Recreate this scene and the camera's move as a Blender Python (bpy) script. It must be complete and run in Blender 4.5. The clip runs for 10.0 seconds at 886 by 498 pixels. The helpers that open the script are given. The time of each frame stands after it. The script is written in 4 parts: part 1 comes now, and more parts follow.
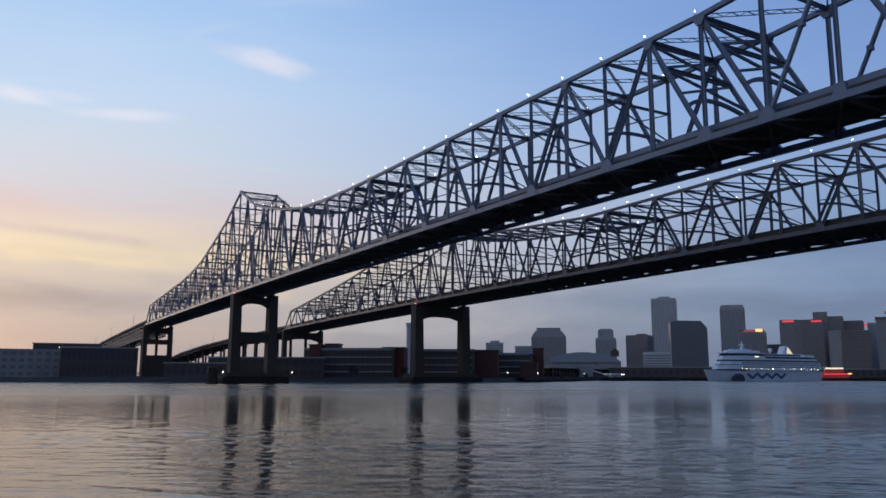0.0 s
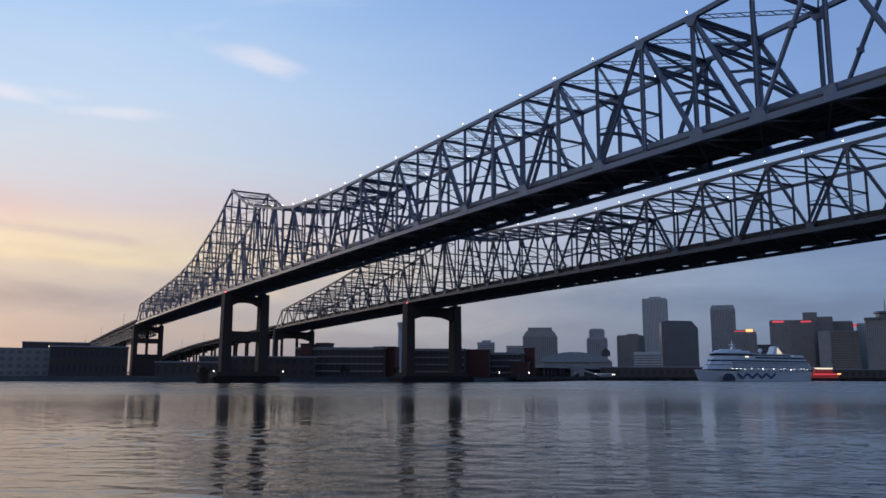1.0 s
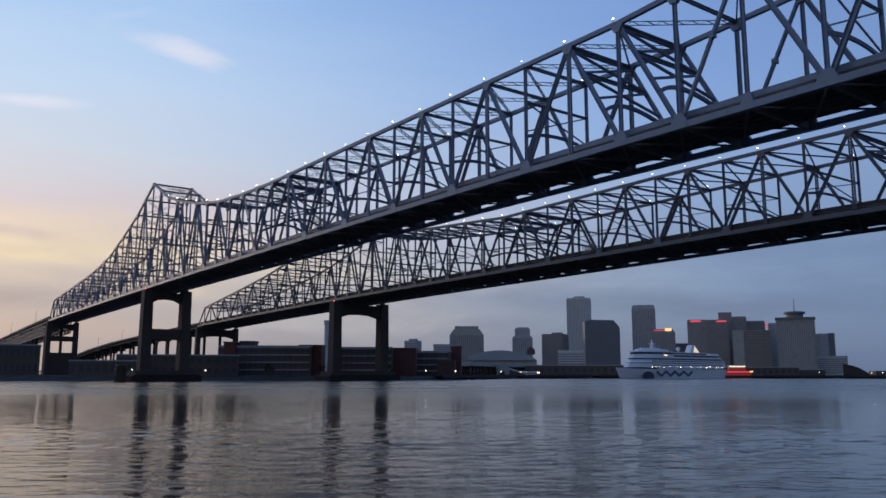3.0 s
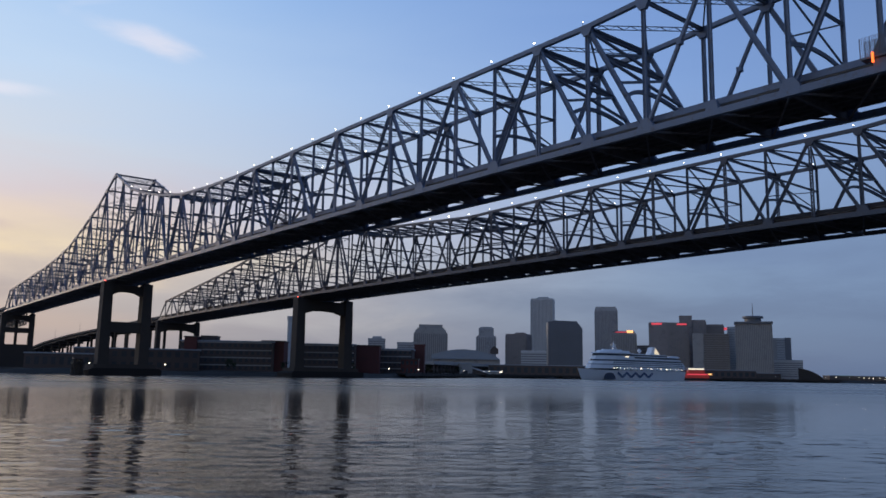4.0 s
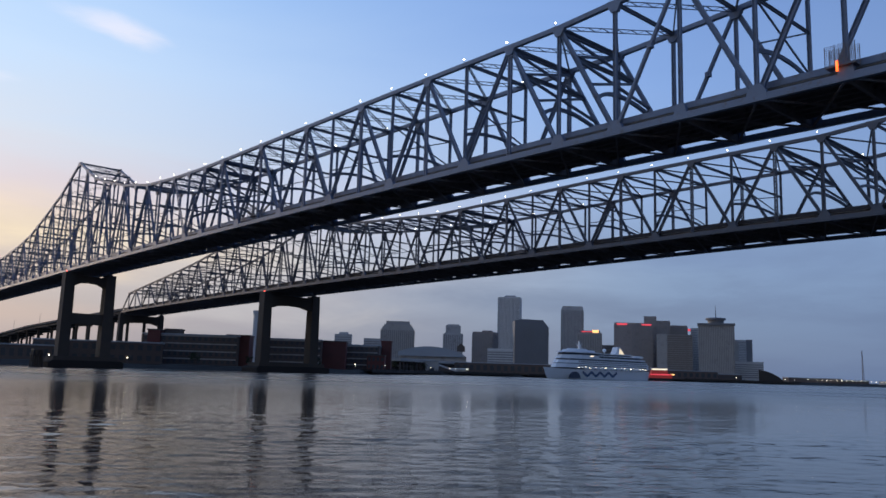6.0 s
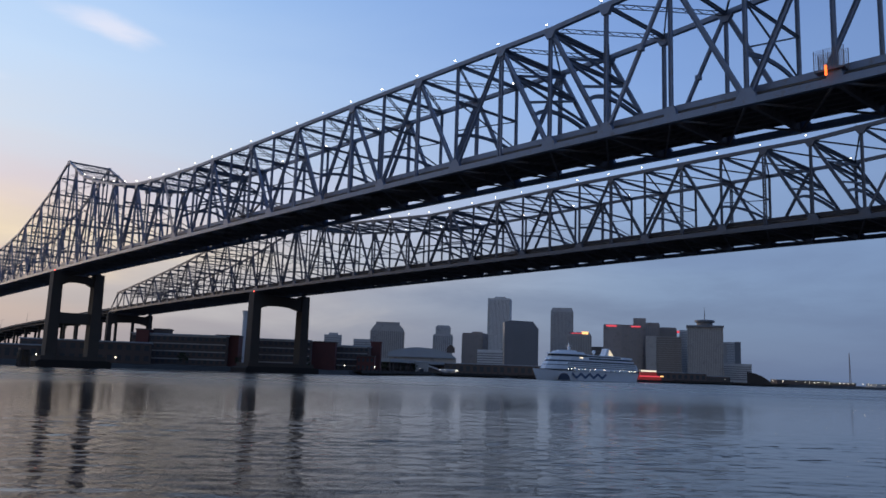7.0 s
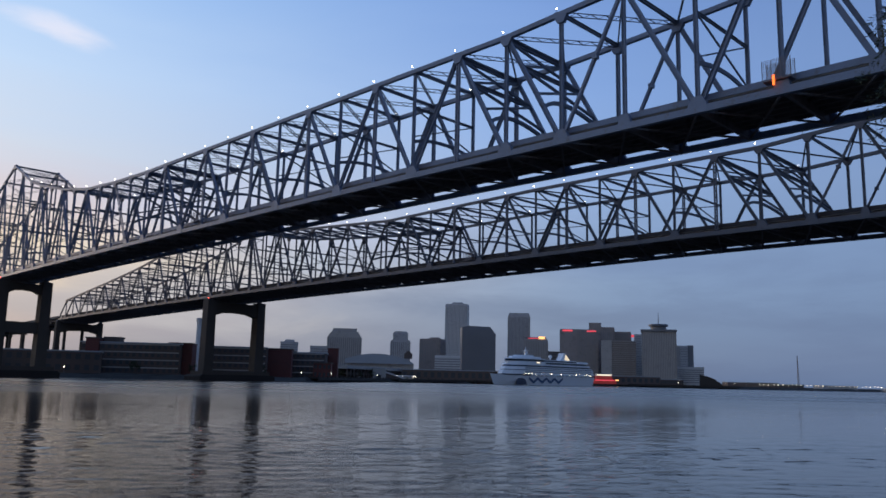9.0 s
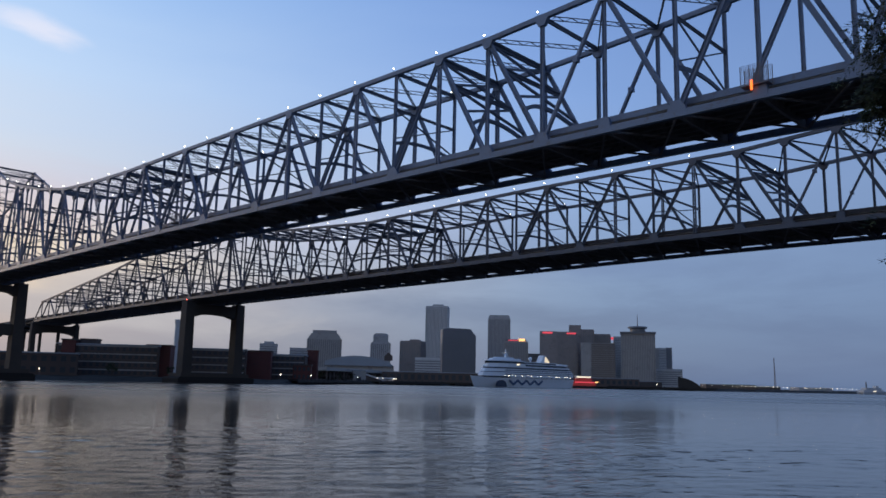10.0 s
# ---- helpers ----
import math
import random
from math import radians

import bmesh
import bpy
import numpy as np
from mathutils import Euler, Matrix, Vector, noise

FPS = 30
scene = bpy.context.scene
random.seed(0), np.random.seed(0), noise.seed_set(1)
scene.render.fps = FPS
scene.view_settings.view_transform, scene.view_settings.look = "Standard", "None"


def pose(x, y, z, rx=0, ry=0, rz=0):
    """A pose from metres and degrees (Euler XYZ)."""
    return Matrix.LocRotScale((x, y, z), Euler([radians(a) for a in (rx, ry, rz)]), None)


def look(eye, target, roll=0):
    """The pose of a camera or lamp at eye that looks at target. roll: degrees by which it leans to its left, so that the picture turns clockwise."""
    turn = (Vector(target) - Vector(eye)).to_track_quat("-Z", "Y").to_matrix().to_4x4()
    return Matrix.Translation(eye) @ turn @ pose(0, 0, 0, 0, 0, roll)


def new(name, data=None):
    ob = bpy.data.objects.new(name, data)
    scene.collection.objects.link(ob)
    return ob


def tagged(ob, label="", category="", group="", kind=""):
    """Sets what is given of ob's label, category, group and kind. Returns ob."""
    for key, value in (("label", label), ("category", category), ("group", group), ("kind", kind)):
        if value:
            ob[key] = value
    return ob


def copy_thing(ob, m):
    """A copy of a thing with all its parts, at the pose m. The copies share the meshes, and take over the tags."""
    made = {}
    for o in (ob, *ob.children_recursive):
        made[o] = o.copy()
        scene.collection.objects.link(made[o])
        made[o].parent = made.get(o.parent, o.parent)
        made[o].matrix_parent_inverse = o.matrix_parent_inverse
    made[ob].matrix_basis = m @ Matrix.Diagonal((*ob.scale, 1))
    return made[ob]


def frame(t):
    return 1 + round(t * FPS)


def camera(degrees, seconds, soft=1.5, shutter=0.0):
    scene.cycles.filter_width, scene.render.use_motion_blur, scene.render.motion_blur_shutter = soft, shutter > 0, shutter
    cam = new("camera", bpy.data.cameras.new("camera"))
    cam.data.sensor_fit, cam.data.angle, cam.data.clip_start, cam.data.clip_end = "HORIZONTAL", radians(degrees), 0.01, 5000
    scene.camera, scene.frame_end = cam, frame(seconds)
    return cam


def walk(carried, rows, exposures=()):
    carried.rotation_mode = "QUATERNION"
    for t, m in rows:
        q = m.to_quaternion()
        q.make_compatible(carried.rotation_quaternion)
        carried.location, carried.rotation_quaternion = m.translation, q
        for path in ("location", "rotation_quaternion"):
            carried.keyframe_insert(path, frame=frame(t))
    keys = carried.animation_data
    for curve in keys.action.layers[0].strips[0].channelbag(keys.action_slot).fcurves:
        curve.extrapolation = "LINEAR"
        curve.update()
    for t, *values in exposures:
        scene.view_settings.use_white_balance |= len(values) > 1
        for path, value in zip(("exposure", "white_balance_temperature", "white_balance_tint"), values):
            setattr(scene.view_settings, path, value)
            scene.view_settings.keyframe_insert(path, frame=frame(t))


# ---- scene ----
H = 4.1            # camera above the water
THETA = 30.95      # bearing of the two bridges
cam = camera(58.6, 10.0, soft=1.6)
PATH = [
    (0.0, 0.617, 9.135, -0.124), (0.5, 0.335, 9.069, -0.150), (1.0, 0.0, 9.105, -0.210), (1.5, -0.998, 9.07, -0.063),
    (2.0, -2.75, 8.957, 0.046), (2.5, -3.885, 9.018, 0.156), (4.0, -7.898, 8.908, -0.952), (4.5, -8.416, 8.716, -1.156),
    (5.0, -9.103, 8.635, -1.450), (5.5, -9.841, 8.705, -1.604), (7.0, -11.056, 8.849, -1.916), (7.5, -11.635, 9.01, -1.894),
    (8.0, -12.2, 9.09, -1.651), (8.5, -13.185, 9.3, -1.404), (9.0, -14.095, 9.353, -1.312), (9.5, -14.766, 9.484, -1.231),
    (10.0, -15.514, 9.534, -1.285),
]
walk(cam, [(t, pose(0, 0, H, 90 + p, r, y)) for t, y, p, r in PATH],
     exposures=[(0.0, 0.0), (3.8, 0.0), (5.0, 0.17), (5.7, 0.2), (7.0, 0.1), (10.0, 0.12)])

# ---- sky and light ----
world = bpy.data.worlds.new("dusk_sky")
scene.world = world
world.use_nodes = True


class Nodes:
    """Short hand for building a node tree."""

    def __init__(self, tree):
        self.t = tree
        tree.nodes.clear()

    def add(self, kind, inputs=None, **props):
        n = self.t.nodes.new(kind)
        for k, v in props.items():
            if k == "operation":
                n.operation = v
            elif k == "blend":
                n.data_type, n.blend_type = "RGBA", v
            elif k == "noise_type":
                n.noise_type = v
            elif k == "sky":
                n.sky_type = v
            elif k == "interp":
                n.interpolation_type = v
        for k, v in (inputs or {}).items():
            if isinstance(v, bpy.types.NodeSocket):
                self.t.links.new(v, n.inputs[k])
            else:
                n.inputs[k].default_value = v
        return n

    def math(self, op, a, b=0.0, c=0.0):
        return self.add("ShaderNodeMath", {0: a, 1: b, 2: c}, operation=op).outputs[0]

    def vmul(self, v, s):
        return self.add("ShaderNodeVectorMath", {0: v, 1: s}, operation="MULTIPLY").outputs[0]

    def mix(self, fac, a, b, blend="MIX"):
        return self.add("ShaderNodeMix", {0: fac, 6: a, 7: b}, blend=blend).outputs[2]

    def span(self, v, a, b, c=0.0, d=1.0):
        return self.add("ShaderNodeMapRange", {0: v, 1: a, 2: b, 3: c, 4: d}, interp="SMOOTHSTEP").outputs[0]

    def noise(self, vec, scale, detail=4.0, rough=0.55, dist=0.0):
        return self.add("ShaderNodeTexNoise", {"Vector": vec, "Scale": scale, "Detail": detail, "Roughness": rough, "Distortion": dist}).outputs[0]

    def ramp(self, v, stops):
        n = self.add("ShaderNodeValToRGB", {0: v})
        e = n.color_ramp.elements
        while len(e) > 1:
            e.remove(e[0])
        for i, (p, c) in enumerate(stops):
            el = e[0] if i == 0 else e.new(p)
            el.position, el.color = p, (*c, 1)
        return n.outputs[0]


def srgb(r, g, b):
    return tuple(((v / 255 + 0.055) / 1.055) ** 2.4 if v > 10 else v / 255 / 12.92 for v in (r, g, b))


SUN_YAW = 38.0     # the set sun stands low at this bearing, left of the first view
w = Nodes(world.node_tree)
gen = w.add("ShaderNodeTexCoord").outputs["Generated"]
sep = w.add("ShaderNodeSeparateXYZ", {0: gen})
elev = w.math("ARCSINE", sep.outputs[2])
azim = w.math("ARCTAN2", w.math("MULTIPLY", sep.outputs[0], -1.0), sep.outputs[1])
azd = w.math("MULTIPLY", azim, 180 / math.pi)      # yaw in degrees, left positive
eld = w.math("MULTIPLY", elev, 180 / math.pi)
warp = w.add("ShaderNodeCombineXYZ", {0: w.math("MULTIPLY", azd, 0.025), 1: w.math("MULTIPLY", eld, 0.11), 2: 0.0}).outputs[0]
n1 = w.noise(warp, 1.6, 6.0, 0.55, 0.6)
elw = w.math("ADD", eld, w.math("MULTIPLY", w.math("SUBTRACT", n1, 0.5), 5.0))
e01 = w.math("DIVIDE", elw, 45.0)
warm = w.ramp(e01, [(0.0, srgb(148, 148, 158)), (0.06, srgb(166, 161, 166)), (0.11, srgb(186, 177, 176)), (0.15, srgb(209, 195, 183)), (0.175, srgb(231, 213, 186)),
                    (0.21, srgb(222, 205, 194)), (0.25, srgb(211, 201, 207)), (0.32, srgb(203, 212, 226)), (0.43, srgb(190, 213, 240)), (0.6, srgb(160, 196, 240)), (1.0, srgb(95, 138, 205))])
cool = w.ramp(e01, [(0.0, srgb(100, 119, 148)), (0.06, srgb(113, 132, 161)), (0.15, srgb(129, 152, 185)), (0.3, srgb(141, 168, 210)),
                    (0.45, srgb(130, 163, 217)), (0.65, srgb(108, 143, 205)), (1.0, srgb(80, 118, 185))])
side = w.span(azd, -30.0, 27.0)
col = w.mix(side, cool, warm)


def cloud(az0, el0, half, thick, tilt, colour, amount):
    """A soft streak of cloud round one direction of the sky."""
    global col
    ca, sa_ = math.cos(radians(tilt)), math.sin(radians(tilt))
    da, de = w.math("SUBTRACT", azd, az0), w.math("SUBTRACT", eld, el0)
    u = w.math("DIVIDE", w.math("ADD", w.math("MULTIPLY", da, ca), w.math("MULTIPLY", de, sa_)), half)
    v = w.math("DIVIDE", w.math("SUBTRACT", w.math("MULTIPLY", de, ca), w.math("MULTIPLY", da, sa_)), thick)
    r = w.math("SQRT", w.math("ADD", w.math("MULTIPLY", u, u), w.math("MULTIPLY", v, v)))
    r = w.math("ADD", r, w.math("MULTIPLY", w.math("SUBTRACT", wisp, 0.5), 1.5))
    col = w.mix(w.math("MULTIPLY", w.span(r, 1.1, 0.0), amount), col, (*srgb(*colour), 1))


wisp = w.noise(w.add("ShaderNodeCombineXYZ", {0: w.math("MULTIPLY", azd, 0.10), 1: w.math("MULTIPLY", eld, 0.3), 2: 1.0}).outputs[0], 1.7, 5.0, 0.55, 0.5)
cloud(14.4, 22.1, 4.6, 0.9, 9, (226, 226, 240), 0.6)
cloud(12.6, 21.4, 2.6, 0.7, 7, (232, 228, 238), 0.45)
cloud(24.2, 17.3, 4.5, 0.55, -4, (236, 232, 242), 0.5)
cloud(27.0, 18.0, 2.6, 0.5, 2, (236, 232, 242), 0.25)
cloud(30.2, 17.7, 3.0, 0.8, 3, (240, 234, 242), 0.55)
cloud(27.0, 26.5, 7.0, 1.3, 6, (212, 222, 242), 0.35)
cloud(30.0, 10.8, 6.0, 1.5, 6, (222, 184, 184), 0.35)
cloud(-2.0, 11.0, 16.0, 4.0, 2, (190, 203, 228), 0.4)
cloud(25.5, 7.6, 9.0, 0.8, 3, (238, 218, 180), 0.8)
cloud(30.0, 5.0, 14.0, 1.1, 1, (142, 138, 150), 0.75)
cloud(18.0, 3.0, 11.0, 1.2, 2, (180, 166, 164), 0.5)
cloud(26.0, 9.2, 7.0, 0.6, 4, (196, 178, 182), 0.6)
cloud(-18.0, 5.0, 15.0, 1.3, 3, (104, 120, 150), 0.45)
cloud(-6.0, 8.0, 12.0, 1.8, 2, (164, 176, 197), 0.5)
cloud(-28.0, 8.5, 16.0, 2.0, 3, (112, 132, 170), 0.5)
cloud(3.0, 4.0, 11.0, 2.4, 2, (182, 181, 186), 0.65)
cloud(14.0, 6.0, 6.0, 1.4, -3, (226, 206, 180), 0.6)
# thin bright streaks of cloud and the pink edge low by the sun
streak = w.noise(w.add("ShaderNodeCombineXYZ", {0: w.math("MULTIPLY", azd, 0.03), 1: w.math("MULTIPLY", w.math("ADD", eld, w.math("MULTIPLY", azd, 0.12)), 0.22), 2: 3.0}).outputs[0], 1.5, 5.0, 0.5, 0.4)
sk = w.math("MULTIPLY", w.span(streak, 0.58, 0.78), w.math("MULTIPLY", w.span(eld, 12.0, 18.0), w.span(azd, 0.0, 16.0)))
col = w.mix(w.math("MULTIPLY", sk, 0.25), col, (*srgb(244, 236, 240), 1))
low = w.noise(warp, 3.2, 6.0, 0.6, 0.3)
gm = w.math("MULTIPLY", w.math("MULTIPLY", w.span(low, 0.42, 0.7), w.span(azd, -22.0, 8.0)), w.span(eld, 12.0, 4.0))
col = w.mix(w.math("MULTIPLY", gm, 0.4), col, (*srgb(150, 146, 160), 1))
gc = w.math("MULTIPLY", w.math("MULTIPLY", w.span(low, 0.4, 0.66), w.span(azd, 6.0, -20.0)), w.span(eld, 14.0, 4.0))
col = w.mix(w.math("MULTIPLY", gc, 0.35), col, (*srgb(96, 110, 140), 1))
col = w.mix(w.span(eld, -1.0, -6.0), col, (*srgb(60, 66, 78), 1))
back = w.span(w.math("ABSOLUTE", w.math("SUBTRACT", azd, 12.0)), 55.0, 140.0)
col = w.mix(w.math("MULTIPLY", back, 0.5), col, (*srgb(46, 58, 84), 1))
sky = w.add("ShaderNodeTexSky", sky="NISHITA")
sky.sun_disc, sky.sun_elevation, sky.sun_rotation = False, radians(4.0), radians(-SUN_YAW)
east = w.math("MULTIPLY", w.span(azd, -16.0, -46.0), w.span(eld, -2.0, 12.0, 0.9, 1.0))
col = w.mix(w.math("MULTIPLY", east, 0.42), col, (*srgb(86, 110, 154), 1))
bg1 = w.add("ShaderNodeBackground", {0: col, 1: 1.0})
bg2 = w.add("ShaderNodeBackground", {0: sky.outputs[0], 1: 0.008})
both = w.add("ShaderNodeAddShader", {0: bg1.outputs[0], 1: bg2.outputs[0]})
w.add("ShaderNodeOutputWorld", {0: both.outputs[0]})

sun = new("sun", bpy.data.lights.new("sun", "SUN"))
sun.data.energy, sun.data.angle, sun.data.color = 0.5, radians(12), (1.0, 0.78, 0.6)
sun.matrix_world = look((0, 0, 100), (math.sin(radians(SUN_YAW)), -math.cos(radians(SUN_YAW)), 100 - 0.1))


# ---- materials ----
def material(name, base, rough=0.6, metal=0.0, vary=0.25, scale=1.0, bump=0.15, dirt=None, emit=None, spec=0.5):
    m = bpy.data.materials.new(name)
    m.use_nodes = True
    n = Nodes(m.node_tree)
    pos = n.add("ShaderNodeTexCoord").outputs["Object"]
    fine = n.noise(pos, 6.0 * scale, 6.0)
    broad = n.noise(pos, 0.35 * scale, 4.0)
    k = n.math("ADD", n.math("MULTIPLY", fine, vary), n.math("MULTIPLY", broad, vary))
    k = n.math("ADD", k, 1.0 - vary)
    rnd = n.add("ShaderNodeObjectInfo").outputs["Random"]
    k = n.math("MULTIPLY", k, n.math("ADD", n.math("MULTIPLY", rnd, 0.16), 0.92))
    c = n.mix(1.0, (*base, 1), n.add("ShaderNodeCombineColor", {0: k, 1: k, 2: k}).outputs[0], "MULTIPLY")
    if dirt:
        c = n.mix(n.math("MULTIPLY", n.span(n.noise(pos, 1.1 * scale, 7.0, 0.65), 0.5, 0.75), 0.7), c, (*dirt, 1))
    b = n.add("ShaderNodeBump", {"Strength": bump, "Distance": 0.05 / scale, "Height": fine})
    ins = {"Base Color": c, "Roughness": n.math("ADD", n.math("MULTIPLY", fine, 0.2), rough - 0.1), "Metallic": metal, "Specular IOR Level": spec, "Normal": b.outputs[0]}
    if emit:
        ins["Emission Color"], ins["Emission Strength"] = (*emit[0], 1), emit[1]
    p = n.add("ShaderNodeBsdfPrincipled", ins)
    n.add("ShaderNodeOutputMaterial", {0: p.outputs[0]})
    return m


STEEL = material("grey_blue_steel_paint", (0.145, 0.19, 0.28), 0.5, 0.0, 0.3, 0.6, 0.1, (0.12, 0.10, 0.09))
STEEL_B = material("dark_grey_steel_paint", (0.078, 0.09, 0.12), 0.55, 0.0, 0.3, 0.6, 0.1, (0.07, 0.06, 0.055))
# darker than STEEL; goes on the nearer bridge's struts, bracing and lamp stems
STEEL_DARK = material("darker_grey_blue_steel", (0.115, 0.14, 0.185), 0.55, 0.0, 0.3, 0.6, 0.1, (0.09, 0.075, 0.065))
UNDER = material("dark_floor_steel", (0.2, 0.18, 0.185), 0.7, 0.0, 0.3, 0.6, 0.1, (0.05, 0.04, 0.035))
# near-black parapet of the wider bridge, its shaded recess put in as colour
RECESSDARK = material("recess_shade_steel", (0.05, 0.045, 0.05), 0.7, 0.0, 0.3, 0.6, 0.1, spec=0.2)
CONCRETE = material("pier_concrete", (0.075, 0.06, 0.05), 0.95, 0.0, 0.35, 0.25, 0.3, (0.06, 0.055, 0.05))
DECK = material("deck_concrete", (0.2, 0.2, 0.2), 0.85, 0.0, 0.3, 0.5, 0.2)
FENDER = material("black_fender_timber", (0.035, 0.03, 0.028), 0.9, 0.0, 0.4, 0.4, 0.4, spec=0.2)
LAMP = material("white_lamp_glass", (0.9, 0.88, 0.82), 0.3, emit=((1.0, 0.9, 0.74), 8.0))
MARKER = material("red_marker_lamp", (0.6, 0.1, 0.08), 0.4, emit=((1.0, 0.1, 0.06), 3.0))
WHITE = material("white_ship_paint", (0.78, 0.8, 0.82), 0.4, 0.0, 0.08, 0.1, 0.02)


def water_material():
    m = bpy.data.materials.new("river_water")
    m.use_nodes = True
    n = Nodes(m.node_tree)
    pos = n.add("ShaderNodeTexCoord").outputs["Object"]
    c = n.noise(n.vmul(pos, (0.45, 1.0, 1.0)), 3.2, 3.0, 0.5, 0.3)
    bump = n.add("ShaderNodeBump", {"Strength": 1.0, "Distance": 0.016, "Height": c})
    # smooth near the bank, ruffled by the wind out on the river, in long streaks
    out = n.span(n.add("ShaderNodeSeparateXYZ", {0: pos}).outputs[1], 40.0, 230.0)
    streak = n.noise(n.vmul(pos, (0.25, 1.0, 1.0)), 0.02, 4.0, 0.6)
    ruffled = n.math("MULTIPLY", out, n.span(streak, 0.3, 0.6, 0.6, 1.0))
    p = n.add("ShaderNodeBsdfPrincipled", {"Base Color": (0.034, 0.029, 0.025, 1), "Roughness": n.math("ADD", n.math("MULTIPLY", ruffled, 0.26), 0.03), "IOR": 1.333, "Normal": bump.outputs[0]})
    n.add("ShaderNodeOutputMaterial", {0: p.outputs[0]})
    return m


WATER = water_material()


# ---- mesh helpers ----
class Geo:
    """Collects boxes, prisms and plates for one mesh."""

    def __init__(self):
        self.v, self.f = [], []

    def hexa(self, pts):
        o = len(self.v)
        self.v += [tuple(p) for p in pts]
        self.f += [(o, o + 3, o + 2, o + 1), (o + 4, o + 5, o + 6, o + 7), (o, o + 1, o + 5, o + 4), (o + 1, o + 2, o + 6, o + 5),
                   (o + 2, o + 3, o + 7, o + 6), (o + 3, o, o + 4, o + 7)]
        return self

    def box(self, x0, x1, y0, y1, z0, z1):
        return self.hexa([(x0, y0, z0), (x1, y0, z0), (x1, y1, z0), (x0, y1, z0), (x0, y0, z1), (x1, y0, z1), (x1, y1, z1), (x0, y1, z1)])

    def bar(self, p, q, wide, deep, side=(1, 0, 0), shift=0.0, push=0.0):
        """A straight bar from p to q: wide along side, deep across it."""
        p, q, s = Vector(p), Vector(q), Vector(side)
        a = (q - p).normalized()
        s = (s - a * s.dot(a)).normalized()
        u = a.cross(s)
        p, q = p + s * shift + u * push, q + s * shift + u * push
        s, u = s * wide / 2, u * deep / 2
        return self.hexa([p - s - u, p + s - u, p + s + u, p - s + u, q - s - u, q + s - u, q + s + u, q - s + u])

    def ibeam(self, p, q, wide, deep, side=(1, 0, 0), t=0.06):
        """Two flanges and a web; the flanges are wide along side."""
        self.bar(p, q, wide, t, side, 0, deep / 2 - t / 2)
        self.bar(p, q, wide, t, side, 0, -deep / 2 + t / 2)
        return self.bar(p, q, t, deep - 2 * t, side)

    def laced(self, p, q, wide, deep, side, pitch=1.0, rail=0.18, lace=0.16):
        """Two rails joined by zigzag lacing in the plane across side."""
        p, q = Vector(p), Vector(q)
        a = (q - p).normalized()
        s = Vector(side)
        s = (s - a * s.dot(a)).normalized()
        u = a.cross(s)
        k = deep / 2 - rail / 2
        self.bar(p, q, wide, rail, side, 0, k)
        self.bar(p, q, wide, rail, side, 0, -k)
        n = max(2, int((q - p).length / pitch))
        for i in range(n):
            c0, c1 = p.lerp(q, i / n), p.lerp(q, (i + 1) / n)
            g = 1 if i % 2 else -1
            self.bar(c0 + u * k * g, c1 - u * k * g, wide * 0.75, lace, side)
        return self

    def ribbon(self, pts, wide, deep, side):
        """One continuous band of box section along a bent line."""
        o, sd = len(self.v), Vector(side).normalized() * wide / 2
        for i, p in enumerate(pts):
            d = (pts[min(i + 1, len(pts) - 1)] - pts[max(i - 1, 0)]).normalized()
            u = d.cross(sd).normalized() * deep / 2
            self.v += [tuple(p - sd - u), tuple(p + sd - u), tuple(p + sd + u), tuple(p - sd + u)]
        for i in range(len(pts) - 1):
            for j in range(4):
                a, b = o + i * 4 + j, o + i * 4 + (j + 1) % 4
                self.f.append((a, b, b + 4, a + 4))
        e = o + (len(pts) - 1) * 4
        self.f += [(o + 3, o + 2, o + 1, o), (e, e + 1, e + 2, e + 3)]
        return self

    def plate(self, pts, thick, side=(1, 0, 0)):
        """A flat polygon with thickness along side."""
        o, n, s = len(self.v), len(pts), Vector(side) * thick / 2
        self.v += [tuple(Vector(p) - s) for p in pts] + [tuple(Vector(p) + s) for p in pts]
        self.f += [tuple(range(o + n - 1, o - 1, -1)), tuple(range(o + n, o + 2 * n))]
        self.f += [(o + i, o + (i + 1) % n, o + n + (i + 1) % n, o + n + i) for i in range(n)]
        return self

    def lathe(self, prof, seg=16, centre=(0, 0, 0)):
        o, cx, cy, cz = len(self.v), *centre
        for r, z in prof:
            for i in range(seg):
                a = 2 * math.pi * i / seg
                self.v.append((cx + r * math.cos(a), cy + r * math.sin(a), cz + z))
        for j in range(len(prof) - 1):
            for i in range(seg):
                a, b = o + j * seg + i, o + j * seg + (i + 1) % seg
                self.f.append((a, b, b + seg, a + seg))
        self.f.append(tuple(range(o + seg - 1, o - 1, -1)))
        self.f.append(tuple(range(o + (len(prof) - 1) * seg, o + len(prof) * seg)))
        return self


def part(name, geo, mat, parent=None, label="", kind=""):
    me = bpy.data.meshes.new(name)
    me.from_pydata(geo.v, [], geo.f)
    me.update()
    bm = bmesh.new()
    bm.from_mesh(me)
    bmesh.ops.recalc_face_normals(bm, faces=bm.faces)
    bm.to_mesh(me)
    bm.free()
    me.materials.append(mat)
    ob = new(name, me)
    ob.parent = parent
    return tagged(ob, label, kind=kind)


def shared(name, me, parent, at):
    """One more object on a mesh that is already there."""
    ob = new(name, me)
    ob.parent, ob.matrix_basis = parent, at
    return ob


def thing(name, at, label, category, group="", kind=""):
    ob = new(name)
    ob.empty_display_size = 1.0
    ob.matrix_world = at
    return tagged(ob, label, category, group, kind)


# ---- river, far bank and ground ----


